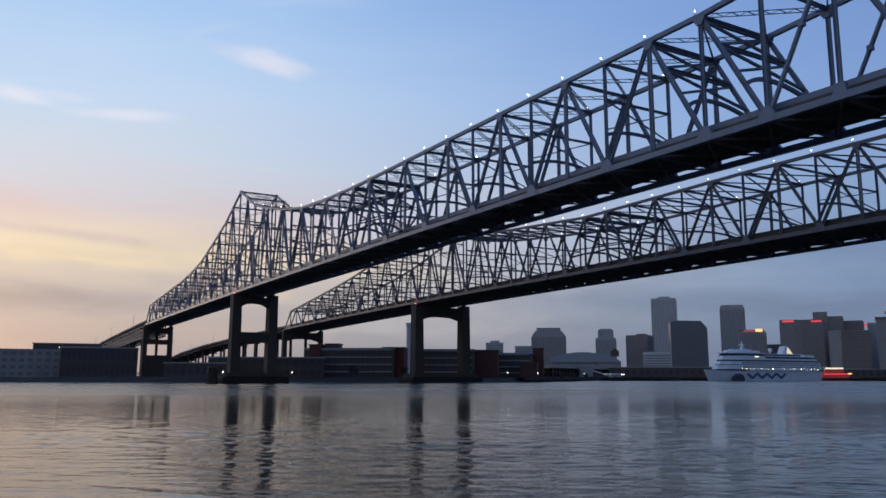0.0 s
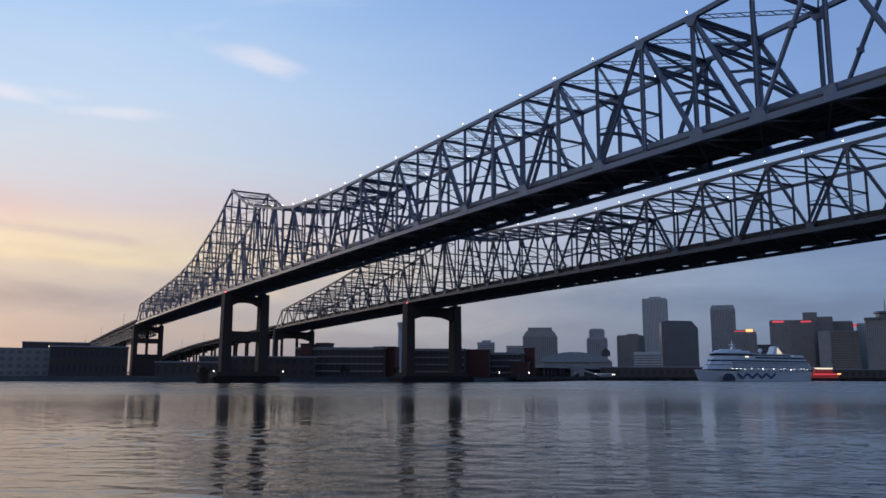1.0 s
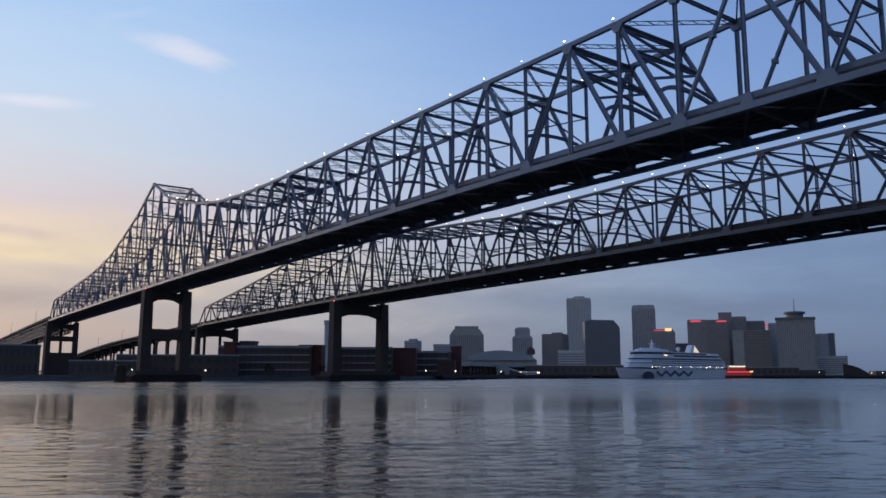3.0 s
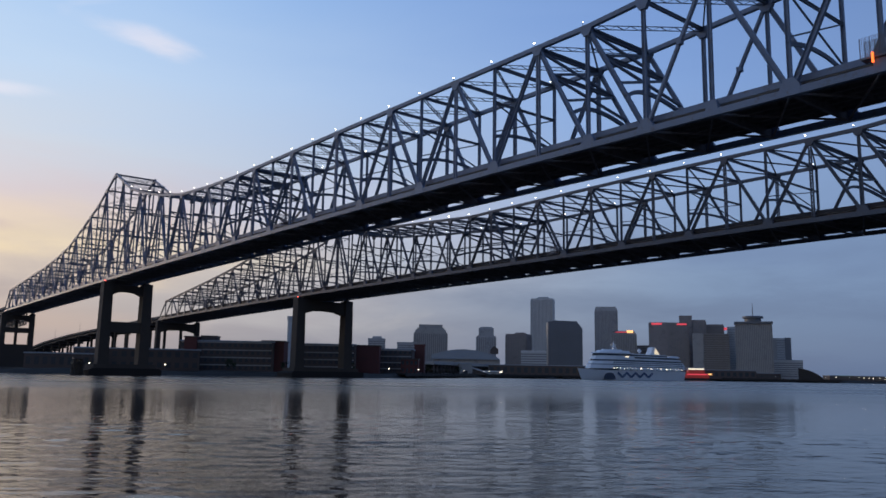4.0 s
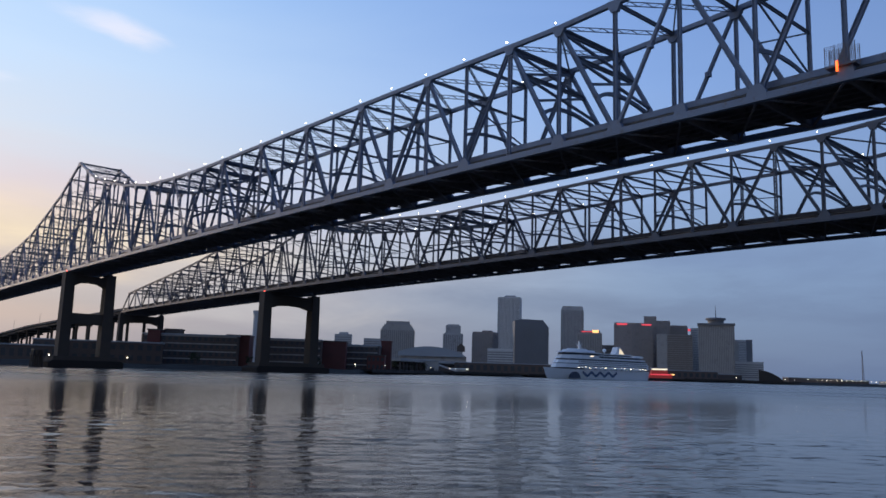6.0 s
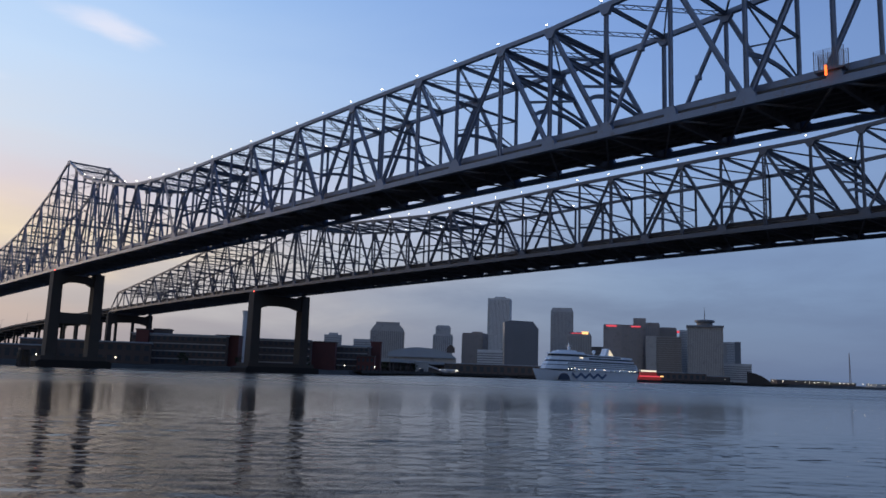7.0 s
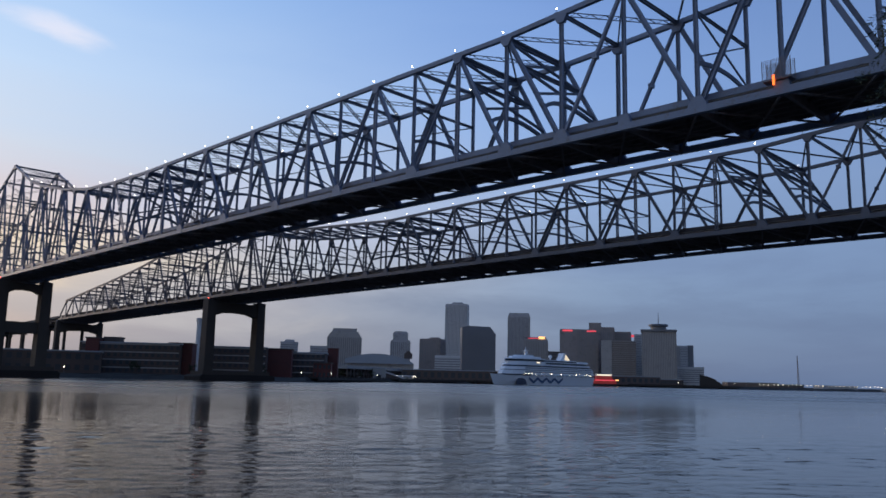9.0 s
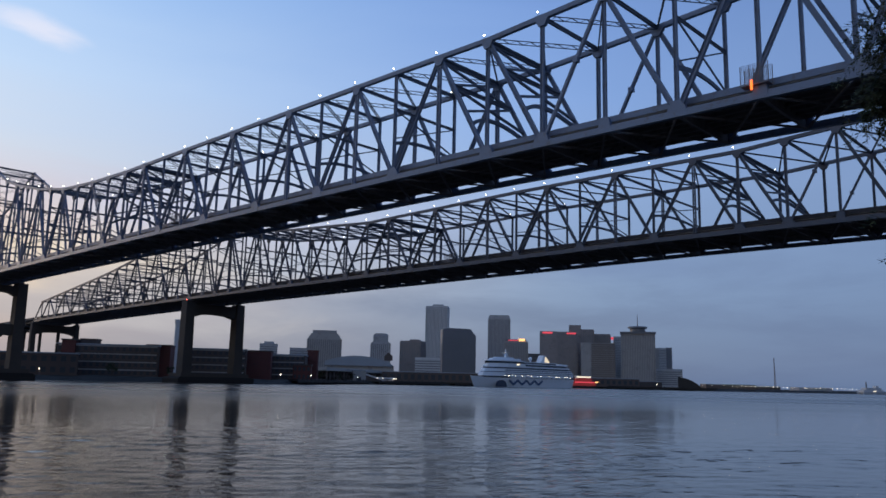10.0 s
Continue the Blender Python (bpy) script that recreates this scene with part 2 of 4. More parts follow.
def wave_sheet():
    """The river: a wide flat sheet, and a fan of low waves before the near bank."""
    g = Geo().box(-4500, 4500, -2500, 4500, -6, -0.12)
    o = len(g.v)
    rs, r = [], 9.0
    while r < 1250:
        rs.append(r)
        r += max(0.2, r * 0.0042) if r < 130 else r * 0.03
    cols = 540
    ang = [radians(90 + 44 - 96 * i / (cols - 1)) for i in range(cols)]
    for r in rs:
        fade = min(1.0, (1250 - r) / 200) * min(1.0, 46.0 / r) ** 1.2 * min(1.0, max(0.0, (135 - r) / 50))
        for a in ang:
            x, y = r * math.cos(a), r * math.sin(a)
            calm = 0.5 + 0.7 * min(1.0, max(0.0, noise.noise((x * 0.022, y * 0.05, 7.0)) * 1.8 + 0.5))
            z = 0.05 * noise.noise((x * 0.22, y * 0.5, 0.0)) + 0.062 * noise.noise((x * 0.5, y * 1.1, 3.0)) + 0.022 * noise.noise((x * 1.3, y * 2.3, 5.0))
            g.v.append((x, y, z * calm * fade))
    for j in range(len(rs) - 1):
        b = o + j * cols
        g.f += [(b + i, b + i + 1, b + cols + i + 1, b + cols + i) for i in range(cols - 1)]
    return g


def sheet_object(name, geo, mat):
    me = bpy.data.meshes.new(name)
    me.from_pydata(geo.v, [], [f[::-1] if k >= 6 else f for k, f in enumerate(geo.f)])
    me.materials.append(mat)
    me.polygons.foreach_set("use_smooth", [k >= 6 for k in range(len(me.polygons))])
    me.update()
    return new(name, me)


water = sheet_object("water", wave_sheet(), WATER)
tagged(water, "rippled grey river water under an evening sky", "water", kind="structure")

# ---- the two bridges ----
P = 14.12          # panel length
BRIDGE = pose(0, 0, 0, 0, 0, THETA)


def interp(table, n):
    xs, ys = zip(*table)
    return float(np.interp(n, xs, ys))


def bridge(spec, label):
    """A steel cantilever truss bridge. Truss planes at x = D and D + W, stations along y, N counted from the near end."""
    root = thing("cantilever_bridge", BRIDGE, label, "bridge", "twin bridges")
    D, W, s0, zc, curve, prof, n0, n1, end = (spec[k] for k in ("D", "W", "s0", "z", "curve", "prof", "n0", "n1", "end"))
    tower = (3, 37)
    paint, second_steel = spec["paint"]

    def st(n):
        return s0 + P * n

    def zb(n):
        return zc - curve * ((n - 20) / 20) ** 2 - interp(spec["dip"], n)

    def bot(n, k):
        return Vector((D + W * k, st(n), zb(n)))

    def top(n, k):
        return Vector((D + W * k, st(n), zb(n) + interp(spec["dip"], n) + interp(prof, n)))

    X, Y, Z = (1, 0, 0), (0, 1, 0), (0, 0, 1)
    c = spec["chord"]
    down = {n for n in range(-20, 60) if (n % 2 == 0) == (14 <= n <= 26)}
    for k in (0, 1):
        for n in range(n0, n1):
            last = n + 1 == n1 and end
            part("bottom_chord", Geo().bar(bot(n, k), bot(n + 1, k), 0.85, c), paint, root)
            if not last:
                g = Geo().bar(top(n, k), top(n + 1, k), 0.9, c * 0.8)
                part("top_chord", g, paint, root)
            # web members: posts over main bottom joints, laced hangers under main top joints
            if n > n0:
                b, t = bot(n, k), top(n, k)
                heavy = n in tower or n < 14 or n > 26 or n in (14, 26)
                if n in down or heavy:
                    part("post", Geo().ibeam(b, t, 0.55, 0.7 if n not in (13, 14, 26, 27) and n not in tower else 0.8, X, 0.09), paint, root)
                else:
                    part("hanger", Geo().laced(b, t, 0.55, 1.0, X, 0.95, 0.28), paint, root)
                w2 = 1.7 if n in down else 1.2
                if n in down or heavy:
                    part("gusset", Geo().plate([b + Vector((0, -w2, -c / 2)), b + Vector((0, w2, -c / 2)), b + Vector((0, w2, 0.9)), b + Vector((0, 0.8, 2.3)),
                                                b + Vector((0, -0.8, 2.3)), b + Vector((0, -w2, 0.9))], 0.93), paint, root)
                if n not in down or heavy:
                    part("gusset", Geo().plate([t + Vector((0, -1.6, 0.45)), t + Vector((0, 1.6, 0.55)), t + Vector((0, 1.4, -0.7)), t + Vector((0, 0.7, -1.9)),
                                                t + Vector((0, -0.7, -1.9)), t + Vector((0, -1.4, -0.7))], 0.93), paint, root)
            # diagonal of this panel
            lo, hi = (n, n + 1) if n in down else (n + 1, n)
            if n == 13:
                lo, hi = 13, 14
            if n == 26:
                lo, hi = 27, 26
            thin = n in (12, 27)
            if n == 12:
                lo, hi = 13, 12
            if n == 27:
                lo, hi = 27, 28
            if last:
                lo, hi = n + 1, n
            b, t = bot(lo, k), top(hi, k)
            if thin:
                g = Geo().bar(b, t, 0.2, 0.55, X, 0.28).bar(b, t, 0.2, 0.55, X, -0.28)
                m = b.lerp(t, 0.56)
                g.box(m.x - 0.5, m.x + 0.5, m.y - 0.5, m.y + 0.5, m.z - 0.5, m.z + 0.5)
            else:
                g = Geo().ibeam(b, t, 0.68, 0.9, X, 0.1)
            part("diagonal", g, paint, root)
    # sway frames, top laterals and struts
    for n in range(n0 + 1, n1):
        ta, tb, ba, bb = top(n, 0), top(n, 1), bot(n, 0), bot(n, 1)
        h = (ta - ba).z
        part("top_strut", Geo().ibeam(ta, tb, 0.5, 0.8, Y, 0.06), second_steel, root)
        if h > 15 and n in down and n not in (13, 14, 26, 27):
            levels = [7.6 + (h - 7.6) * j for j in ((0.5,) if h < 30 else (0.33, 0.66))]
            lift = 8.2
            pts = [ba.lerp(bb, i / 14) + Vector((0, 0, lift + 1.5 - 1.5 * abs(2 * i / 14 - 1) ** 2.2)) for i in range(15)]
            part("sway_arch", Geo().ribbon(pts, 0.4, 0.75, Y), second_steel, root)
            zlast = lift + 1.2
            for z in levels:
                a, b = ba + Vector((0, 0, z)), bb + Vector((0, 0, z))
                part("sway_strut", Geo().ibeam(a, b, 0.4, 0.6, Y, 0.06), second_steel, root)
                part("sway_brace", Geo().bar(a, bb + Vector((0, 0, zlast)), 0.28, 0.28, Y), second_steel, root)
                part("sway_brace", Geo().bar(b, ba + Vector((0, 0, zlast)), 0.28, 0.28, Y), second_steel, root)
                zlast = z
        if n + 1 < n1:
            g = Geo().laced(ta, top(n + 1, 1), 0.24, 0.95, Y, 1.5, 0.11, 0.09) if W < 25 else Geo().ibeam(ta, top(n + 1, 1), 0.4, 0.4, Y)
            part("lateral_brace", g, second_steel, root)
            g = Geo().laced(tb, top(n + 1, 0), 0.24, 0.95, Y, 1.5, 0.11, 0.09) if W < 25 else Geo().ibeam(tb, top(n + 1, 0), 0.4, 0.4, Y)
            part("lateral_brace", g, second_steel, root)
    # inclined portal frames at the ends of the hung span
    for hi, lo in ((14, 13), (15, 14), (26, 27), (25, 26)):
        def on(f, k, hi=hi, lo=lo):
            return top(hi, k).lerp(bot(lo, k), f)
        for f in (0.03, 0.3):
            part("portal_strut", Geo().ibeam(on(f, 0), on(f, 1), 0.7, 0.8, Y, 0.1), second_steel, root)
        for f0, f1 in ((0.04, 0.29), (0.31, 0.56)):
            part("portal_brace", Geo().bar(on(f0, 0), on(f1, 1), 0.5, 0.5, Y), second_steel, root)
            part("portal_brace", Geo().bar(on(f0, 1), on(f1, 0), 0.5, 0.5, Y), second_steel, root)
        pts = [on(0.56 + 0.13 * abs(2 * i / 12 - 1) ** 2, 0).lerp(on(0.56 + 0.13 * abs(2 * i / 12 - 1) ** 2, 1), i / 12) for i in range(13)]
        part("portal_arch", Geo().ribbon(pts, 0.6, 0.8, Y), second_steel, root)
    # floor
    for n in range(n0, n1 + 1):
        z = zb(n)
        g = Geo().ibeam((D, st(n), z + 0.45), (D + W, st(n), z + 0.45), 0.6, 2.0, Y, 0.08)
        part("floor_beam", g, UNDER, root)
        if n == n1:
            break
        a, b = st(n), st(n + 1)
        za, zc2 = zb(n), zb(n + 1)
        rows = 7
        for i in range(rows):
            x = D + 2.3 + (W - 4.6) * i / (rows - 1)
            part("stringer", Geo().ibeam((x, a, za + 1.2), (x, b, zc2 + 1.2), 0.4, 0.8, X, 0.06), UNDER, root)
        part("deck_slab", Geo().bar((D + W / 2, a, za + 1.74), (D + W / 2, b, zc2 + 1.74), W - 3.6, 0.26), DECK, root)
        for k in (0, 1):
            x = D + 1.75 if k == 0 else D + W - 1.75
            part("parapet", Geo().bar((x, a, za + 2.38), (x, b, zc2 + 2.38), 0.3, 1.04).bar((x, a, za + 2.98), (x, b, zc2 + 2.98), 0.16, 0.12), paint if W < 25 else RECESSDARK, root)
        g = Geo().bar((D, a, za - 0.2), (D + W, b, zc2 - 0.2), 0.35, 0.3, Z).bar((D + W, a, za - 0.2), (D, b, zc2 - 0.2), 0.35, 0.3, Z)
        part("wind_brace", g, UNDER, root)
    # necklace lamps on the top chords
    lamp = stem = None
    for k in (0, 1):
        for n in range(n0 + 1, 36):
            if k and n % 2:
                continue
            at = Matrix.Translation(top(n, k) + Vector((0, 1.2, c * 0.4)))
            if lamp is None:
                ob = part("lamp_stem", Geo().lathe([(0.06, 0), (0.05, 0.8), (0.13, 0.84), (0.13, 0.9)], 6), second_steel, root)
                ob.matrix_basis, stem = at, ob.data
                ob = part("lamp", Geo().lathe([(0.1, 0.9), (0.17, 0.98), (0.17, 1.1), (0.1, 1.2), (0.03, 1.22)], 8), LAMP, root)
                ob.matrix_basis, lamp = at, ob.data
            else:
                shared("lamp_stem", stem, root, at)
                shared("lamp", lamp, root, at)
    # red marker lights at the river piers
    for n in tower:
        part("marker_light", Geo().lathe([(0.1, 0), (0.45, 0.3), (0.45, 0.8), (0.1, 1.1)], 8, (D - 1.2, st(n), zb(n) - 1.6)), MARKER, root, "small red lit marker lamp")
    # piers
    for n in spec["piers"]:
        y, zt = st(n), zb(n) - 1.4
        big = n in tower
        lw, ld = (spec["leg"], 6.0) if big else (3.4, 4.0)
        for k in (0, 1):
            x = D + W * k
            g = Geo()
            f = 1.14
            g.hexa([(x - lw / 2 * f, y - ld / 2 * f, 3), (x + lw / 2 * f, y - ld / 2 * f, 3), (x + lw / 2 * f, y + ld / 2 * f, 3), (x - lw / 2 * f, y + ld / 2 * f, 3),
                    (x - lw / 2, y - ld / 2, zt), (x + lw / 2, y - ld / 2, zt), (x + lw / 2, y + ld / 2, zt), (x - lw / 2, y + ld / 2, zt)])
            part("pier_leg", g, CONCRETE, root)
            part("bearing", Geo().box(x - 1.1, x + 1.1, y - 1.2, y + 1.2, zt, zt + 0.75), UNDER, root)
        x0, x1 = D + lw / 2, D + W - lw / 2
        g = Geo()
        m, th, hd = (x0 + x1) / 2, spec["cap"], ld * 0.8
        g.plate([(x0 - 0.3, y, zt - 0.4), (x0 - 0.3, y, zt - th - 2.2), (x0 + (x1 - x0) * 0.22, y, zt - th - 0.4), (m, y, zt - th), (x1 - (x1 - x0) * 0.22, y, zt - th - 0.4),
                 (x1 + 0.3, y, zt - th - 2.2), (x1 + 0.3, y, zt - 0.4), (x1 - (x1 - x0) * 0.1, y, zt - 1.4), (x0 + (x1 - x0) * 0.1, y, zt - 1.4)], hd, Y)
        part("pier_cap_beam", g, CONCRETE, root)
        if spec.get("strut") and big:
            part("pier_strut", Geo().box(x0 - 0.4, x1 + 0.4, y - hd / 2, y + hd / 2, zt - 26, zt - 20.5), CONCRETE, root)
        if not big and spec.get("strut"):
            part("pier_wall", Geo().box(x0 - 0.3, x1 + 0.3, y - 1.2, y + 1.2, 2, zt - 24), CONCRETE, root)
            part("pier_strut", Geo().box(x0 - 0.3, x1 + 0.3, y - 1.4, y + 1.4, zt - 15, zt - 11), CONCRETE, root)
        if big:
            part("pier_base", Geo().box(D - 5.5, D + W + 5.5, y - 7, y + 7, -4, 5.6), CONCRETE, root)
            part("timber_fender", Geo().plate([(D - 8, y, -3), (D + W + 8, y, -3), (D + W + 8, y, 2.6), (D + W + 6.5, y, 3.6), (D - 6.5, y, 3.6), (D - 8, y, 2.6)], 18, Y), FENDER, root, "black timber fender round the pier foot")
    return root


PROF_A = [(-10, 14), (-2, 20), (0, 26), (3, 57.4), (5, 42.9), (6, 38.9), (8, 32.4), (10, 28.4), (12, 26.7), (14, 25.3), (26, 25.3), (28, 26.1), (30, 27.9), (32, 32.4),
          (34, 38.9), (35, 42.9), (37, 55.9), (39, 43.6), (41, 35.2), (43, 27.7), (45, 23.7), (47, 21.2), (50, 18.9), (56, 14.4)]
PROF_B = [(-10, 14), (-2, 26), (3, 54), (5, 36), (7, 32), (10, 29.2), (12, 27.3), (14, 25.3), (20, 25.2), (23, 24.6), (26, 24.1), (28, 26), (30, 27.8), (33, 31.8),
          (35, 36), (37, 54), (39, 40), (41.8, 31.2), (44.5, 25.6), (47.5, 21.2), (53, 14), (56, 13)]
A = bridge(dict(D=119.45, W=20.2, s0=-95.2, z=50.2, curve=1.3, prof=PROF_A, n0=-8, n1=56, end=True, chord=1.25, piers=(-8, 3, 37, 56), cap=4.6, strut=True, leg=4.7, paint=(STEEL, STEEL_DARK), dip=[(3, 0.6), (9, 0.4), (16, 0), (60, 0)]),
           "grey-blue steel cantilever truss bridge on concrete piers")
B = bridge(dict(D=227.9, W=33.0, s0=-101.9, z=49.7, curve=1.99, prof=PROF_B, n0=-6, n1=54, end=True, chord=1.35, piers=(-6, 3, 37, 54), cap=7.0, leg=5.2, paint=(STEEL_B, STEEL_B), dip=[(3, -0.4), (10, -0.7), (16, -0.8), (21, -0.3), (26, 0), (60, 0)]),
           "wider grey steel cantilever truss bridge behind its twin")
# ---- far bank: ground, bank slope, wharf ----
BRICK = material("dark_red_brick", (0.15, 0.05, 0.042), 0.85, 0.0, 0.3, 0.3, 0.2, (0.10, 0.05, 0.045))
BROWN = material("brown_grey_cladding", (0.12, 0.09, 0.077), 0.8, 0.0, 0.3, 0.2, 0.2, (0.10, 0.09, 0.085))
# PALE to DARKCLAD: base colours lightened in place of distance haze
PALE = material("pale_precast_concrete", (0.62, 0.61, 0.60), 0.8, 0.0, 0.2, 0.1, 0.1, (0.45, 0.44, 0.43))
TOWERBROWN = material("brown_tower_stone", (0.3, 0.26, 0.245), 0.75, 0.0, 0.2, 0.1, 0.1, (0.17, 0.15, 0.14))
GREY = material("grey_office_stone", (0.45, 0.44, 0.44), 0.75, 0.0, 0.2, 0.1, 0.1, (0.2, 0.19, 0.19))
TAN = material("tan_office_stone", (0.4, 0.37, 0.345), 0.75, 0.0, 0.2, 0.1, 0.1, (0.22, 0.2, 0.19))
DARKCLAD = material("dark_bronze_cladding", (0.16, 0.165, 0.18), 0.5, 0.0, 0.25, 0.1, 0.05)
# close to the wall tones, so haze over the facades is in the colour
SOFTGLASS = material("haze_softened_tower_glass", (0.23, 0.225, 0.23), 0.4, 0.0, 0.2, 0.2, 0.02)
GLASS = material("dark_window_glass", (0.05, 0.05, 0.055), 0.4, 0.0, 0.2, 0.2, 0.02)
ROOF = material("grey_metal_roof", (0.33, 0.36, 0.40), 0.5, 0.0, 0.2, 0.1, 0.1)
ROCK = material("wet_bank_rock", (0.06, 0.056, 0.052), 0.95, 0.0, 0.5, 0.4, 0.8, (0.03, 0.03, 0.026), spec=0.1)
TIMBER = material("creosoted_timber", (0.04, 0.034, 0.03), 0.85, 0.0, 0.4, 0.4, 0.4)
SHIPGLASS = material("dark_ship_glass", (0.03, 0.04, 0.06), 0.3, 0.0, 0.2, 0.2, 0.02)
BLUE = material("blue_hull_paint", (0.05, 0.09, 0.19), 0.45, 0.0, 0.1, 0.1, 0.02)
# the hull's shading below the bow flare, kept as a colour
BOWSHADE = material("bow_shade_navy", (0.035, 0.05, 0.09), 0.5, 0.0, 0.1, 0.1, 0.02)
# boat red with a faint emission, standing in for its deck lamps' light
REDGLOWPAINT = material("red_boat_paint_glow", (0.55, 0.06, 0.05), 0.45, 0.0, 0.1, 0.1, 0.02, emit=((1.0, 0.1, 0.08), 0.09))
LEAF = material("dark_tree_leaf", (0.035, 0.045, 0.022), 0.8, 0.0, 0.4, 0.6, 0.1, spec=0.15)
BARK = material("tree_bark", (0.10, 0.08, 0.065), 0.9, 0.0, 0.4, 2.0, 0.5)
REDGLOW = material("red_sign_and_deck_glow", (0.6, 0.1, 0.1), 0.4, emit=((1.0, 0.08, 0.12), 0.75))
WARMSIGN = material("warm_lit_top", (0.7, 0.5, 0.3), 0.4, emit=((1.0, 0.5, 0.16), 1.6))
WARMWIN = material("lit_window", (0.7, 0.6, 0.45), 0.4, emit=((1.0, 0.85, 0.62), 1.1))
FUNNELGLOW = material("warm_funnel_glow", (0.7, 0.6, 0.45), 0.4, emit=((1.0, 0.8, 0.5), 0.7))
ORANGE = material("orange_beacon_panel", (0.8, 0.3, 0.1), 0.4, emit=((1.0, 0.13, 0.015), 2.4))
STREET = material("street_lamp_glass", (0.9, 0.85, 0.75), 0.4, emit=((1.0, 0.86, 0.66), 5.0))

BANK = [(-4500, 400), (-600, 440), (-170, 452), (40, 515), (128, 705), (215, 757), (390, 872), (470, 846), (560, 812), (805, 868), (1050, 966), (1500, 1260), (4500, 2300)]


def flat_ground():
    g = Geo()
    top = [(x, y + 14, 2.6) for x, y in BANK] + [(4500, 4900, 2.6), (-4500, 4900, 2.6)]
    n = len(top)
    g.v = [(x, y, z) for x, y, z in top] + [(x, y, -8) for x, y, z in top]
    g.f = [tuple(range(n)), tuple(range(2 * n - 1, n - 1, -1))] + [(i, n + i, n + (i + 1) % n, (i + 1) % n) for i in range(n)]
    return g


def bank_slope():
    g = Geo()
    rng = random.Random(4)
    pts = []
    for (x0, y0), (x1, y1) in zip(BANK[1:-1], BANK[2:]):
        m = max(2, int(math.hypot(x1 - x0, y1 - y0) / 9))
        pts += [(x0 + (x1 - x0) * i / m, y0 + (y1 - y0) * i / m) for i in range(m)]
    cols = 6
    for x, y in pts:
        for j in range(cols):
            f = j / (cols - 1)
            g.v.append((x + rng.uniform(-1, 1), y + f * 17 - 1 + rng.uniform(-0.8, 0.8), -0.8 + f * 3.8 + rng.uniform(-0.35, 0.35)))
    for i in range(len(pts) - 1):
        for j in range(cols - 1):
            a = i * cols + j
            g.f.append((a, a + cols, a + cols + 1, a + 1))
    return g


ground = part("ground", flat_ground(), ROCK)
tagged(ground, "dark flat city ground behind the far river bank", "ground", kind="structure")
tagged(part("riverbank", bank_slope(), ROCK), "dark wet rock slope along the far river bank", "riverbank", kind="structure")


def slab(g, cx, cy, w, d, z0, z1, yaw):
    """A box turned by yaw about its own centre."""
    c, s = math.cos(radians(yaw)), math.sin(radians(yaw))
    q = [(cx + c * x - s * y, cy + s * x + c * y) for x, y in ((-w / 2, -d / 2), (w / 2, -d / 2), (w / 2, d / 2), (-w / 2, d / 2))]
    return g.hexa([(x, y, z0) for x, y in q] + [(x, y, z1) for x, y in q])


def wharf(x0, y0, x1, y1, label):
    """A timber wharf on piles between two points of the bank."""
    L, yaw = math.hypot(x1 - x0, y1 - y0), math.degrees(math.atan2(y1 - y0, x1 - x0))
    root = thing("wharf", pose(x0, y0, 0, 0, 0, yaw), label, "wharf", "wharves on the far bank")
    part("wharf_deck", Geo().box(0, L, -3, 14, 2.4, 3.5), TIMBER, root)
    part("fender_beam", Geo().box(0, L, -3.4, -3.0, 1.4, 2.6), TIMBER, root)
    pile = None
    for i in range(int(L / 9) + 1):
        at = Matrix.Translation((i * 9 + 1, -3.0, 0))
        if pile is None:
            ob = part("timber_post", Geo().lathe([(0.45, -3), (0.42, 4.3), (0.2, 4.5)], 8), TIMBER, root)
            ob.matrix_basis, pile = at, ob.data
        else:
            shared("timber_post", pile, root, at)
    return root


wharf(46, 535, 126, 712, "dark timber wharf on piles below the brick hall")
wharf(136, 713, 212, 759, "dark timber wharf on piles before the long terminal")
wharf(222, 763, 388, 876, "dark timber wharf on piles behind the moored ship")
wharf(405, 867, 556, 813, "dark timber wharf on piles past the red boat")


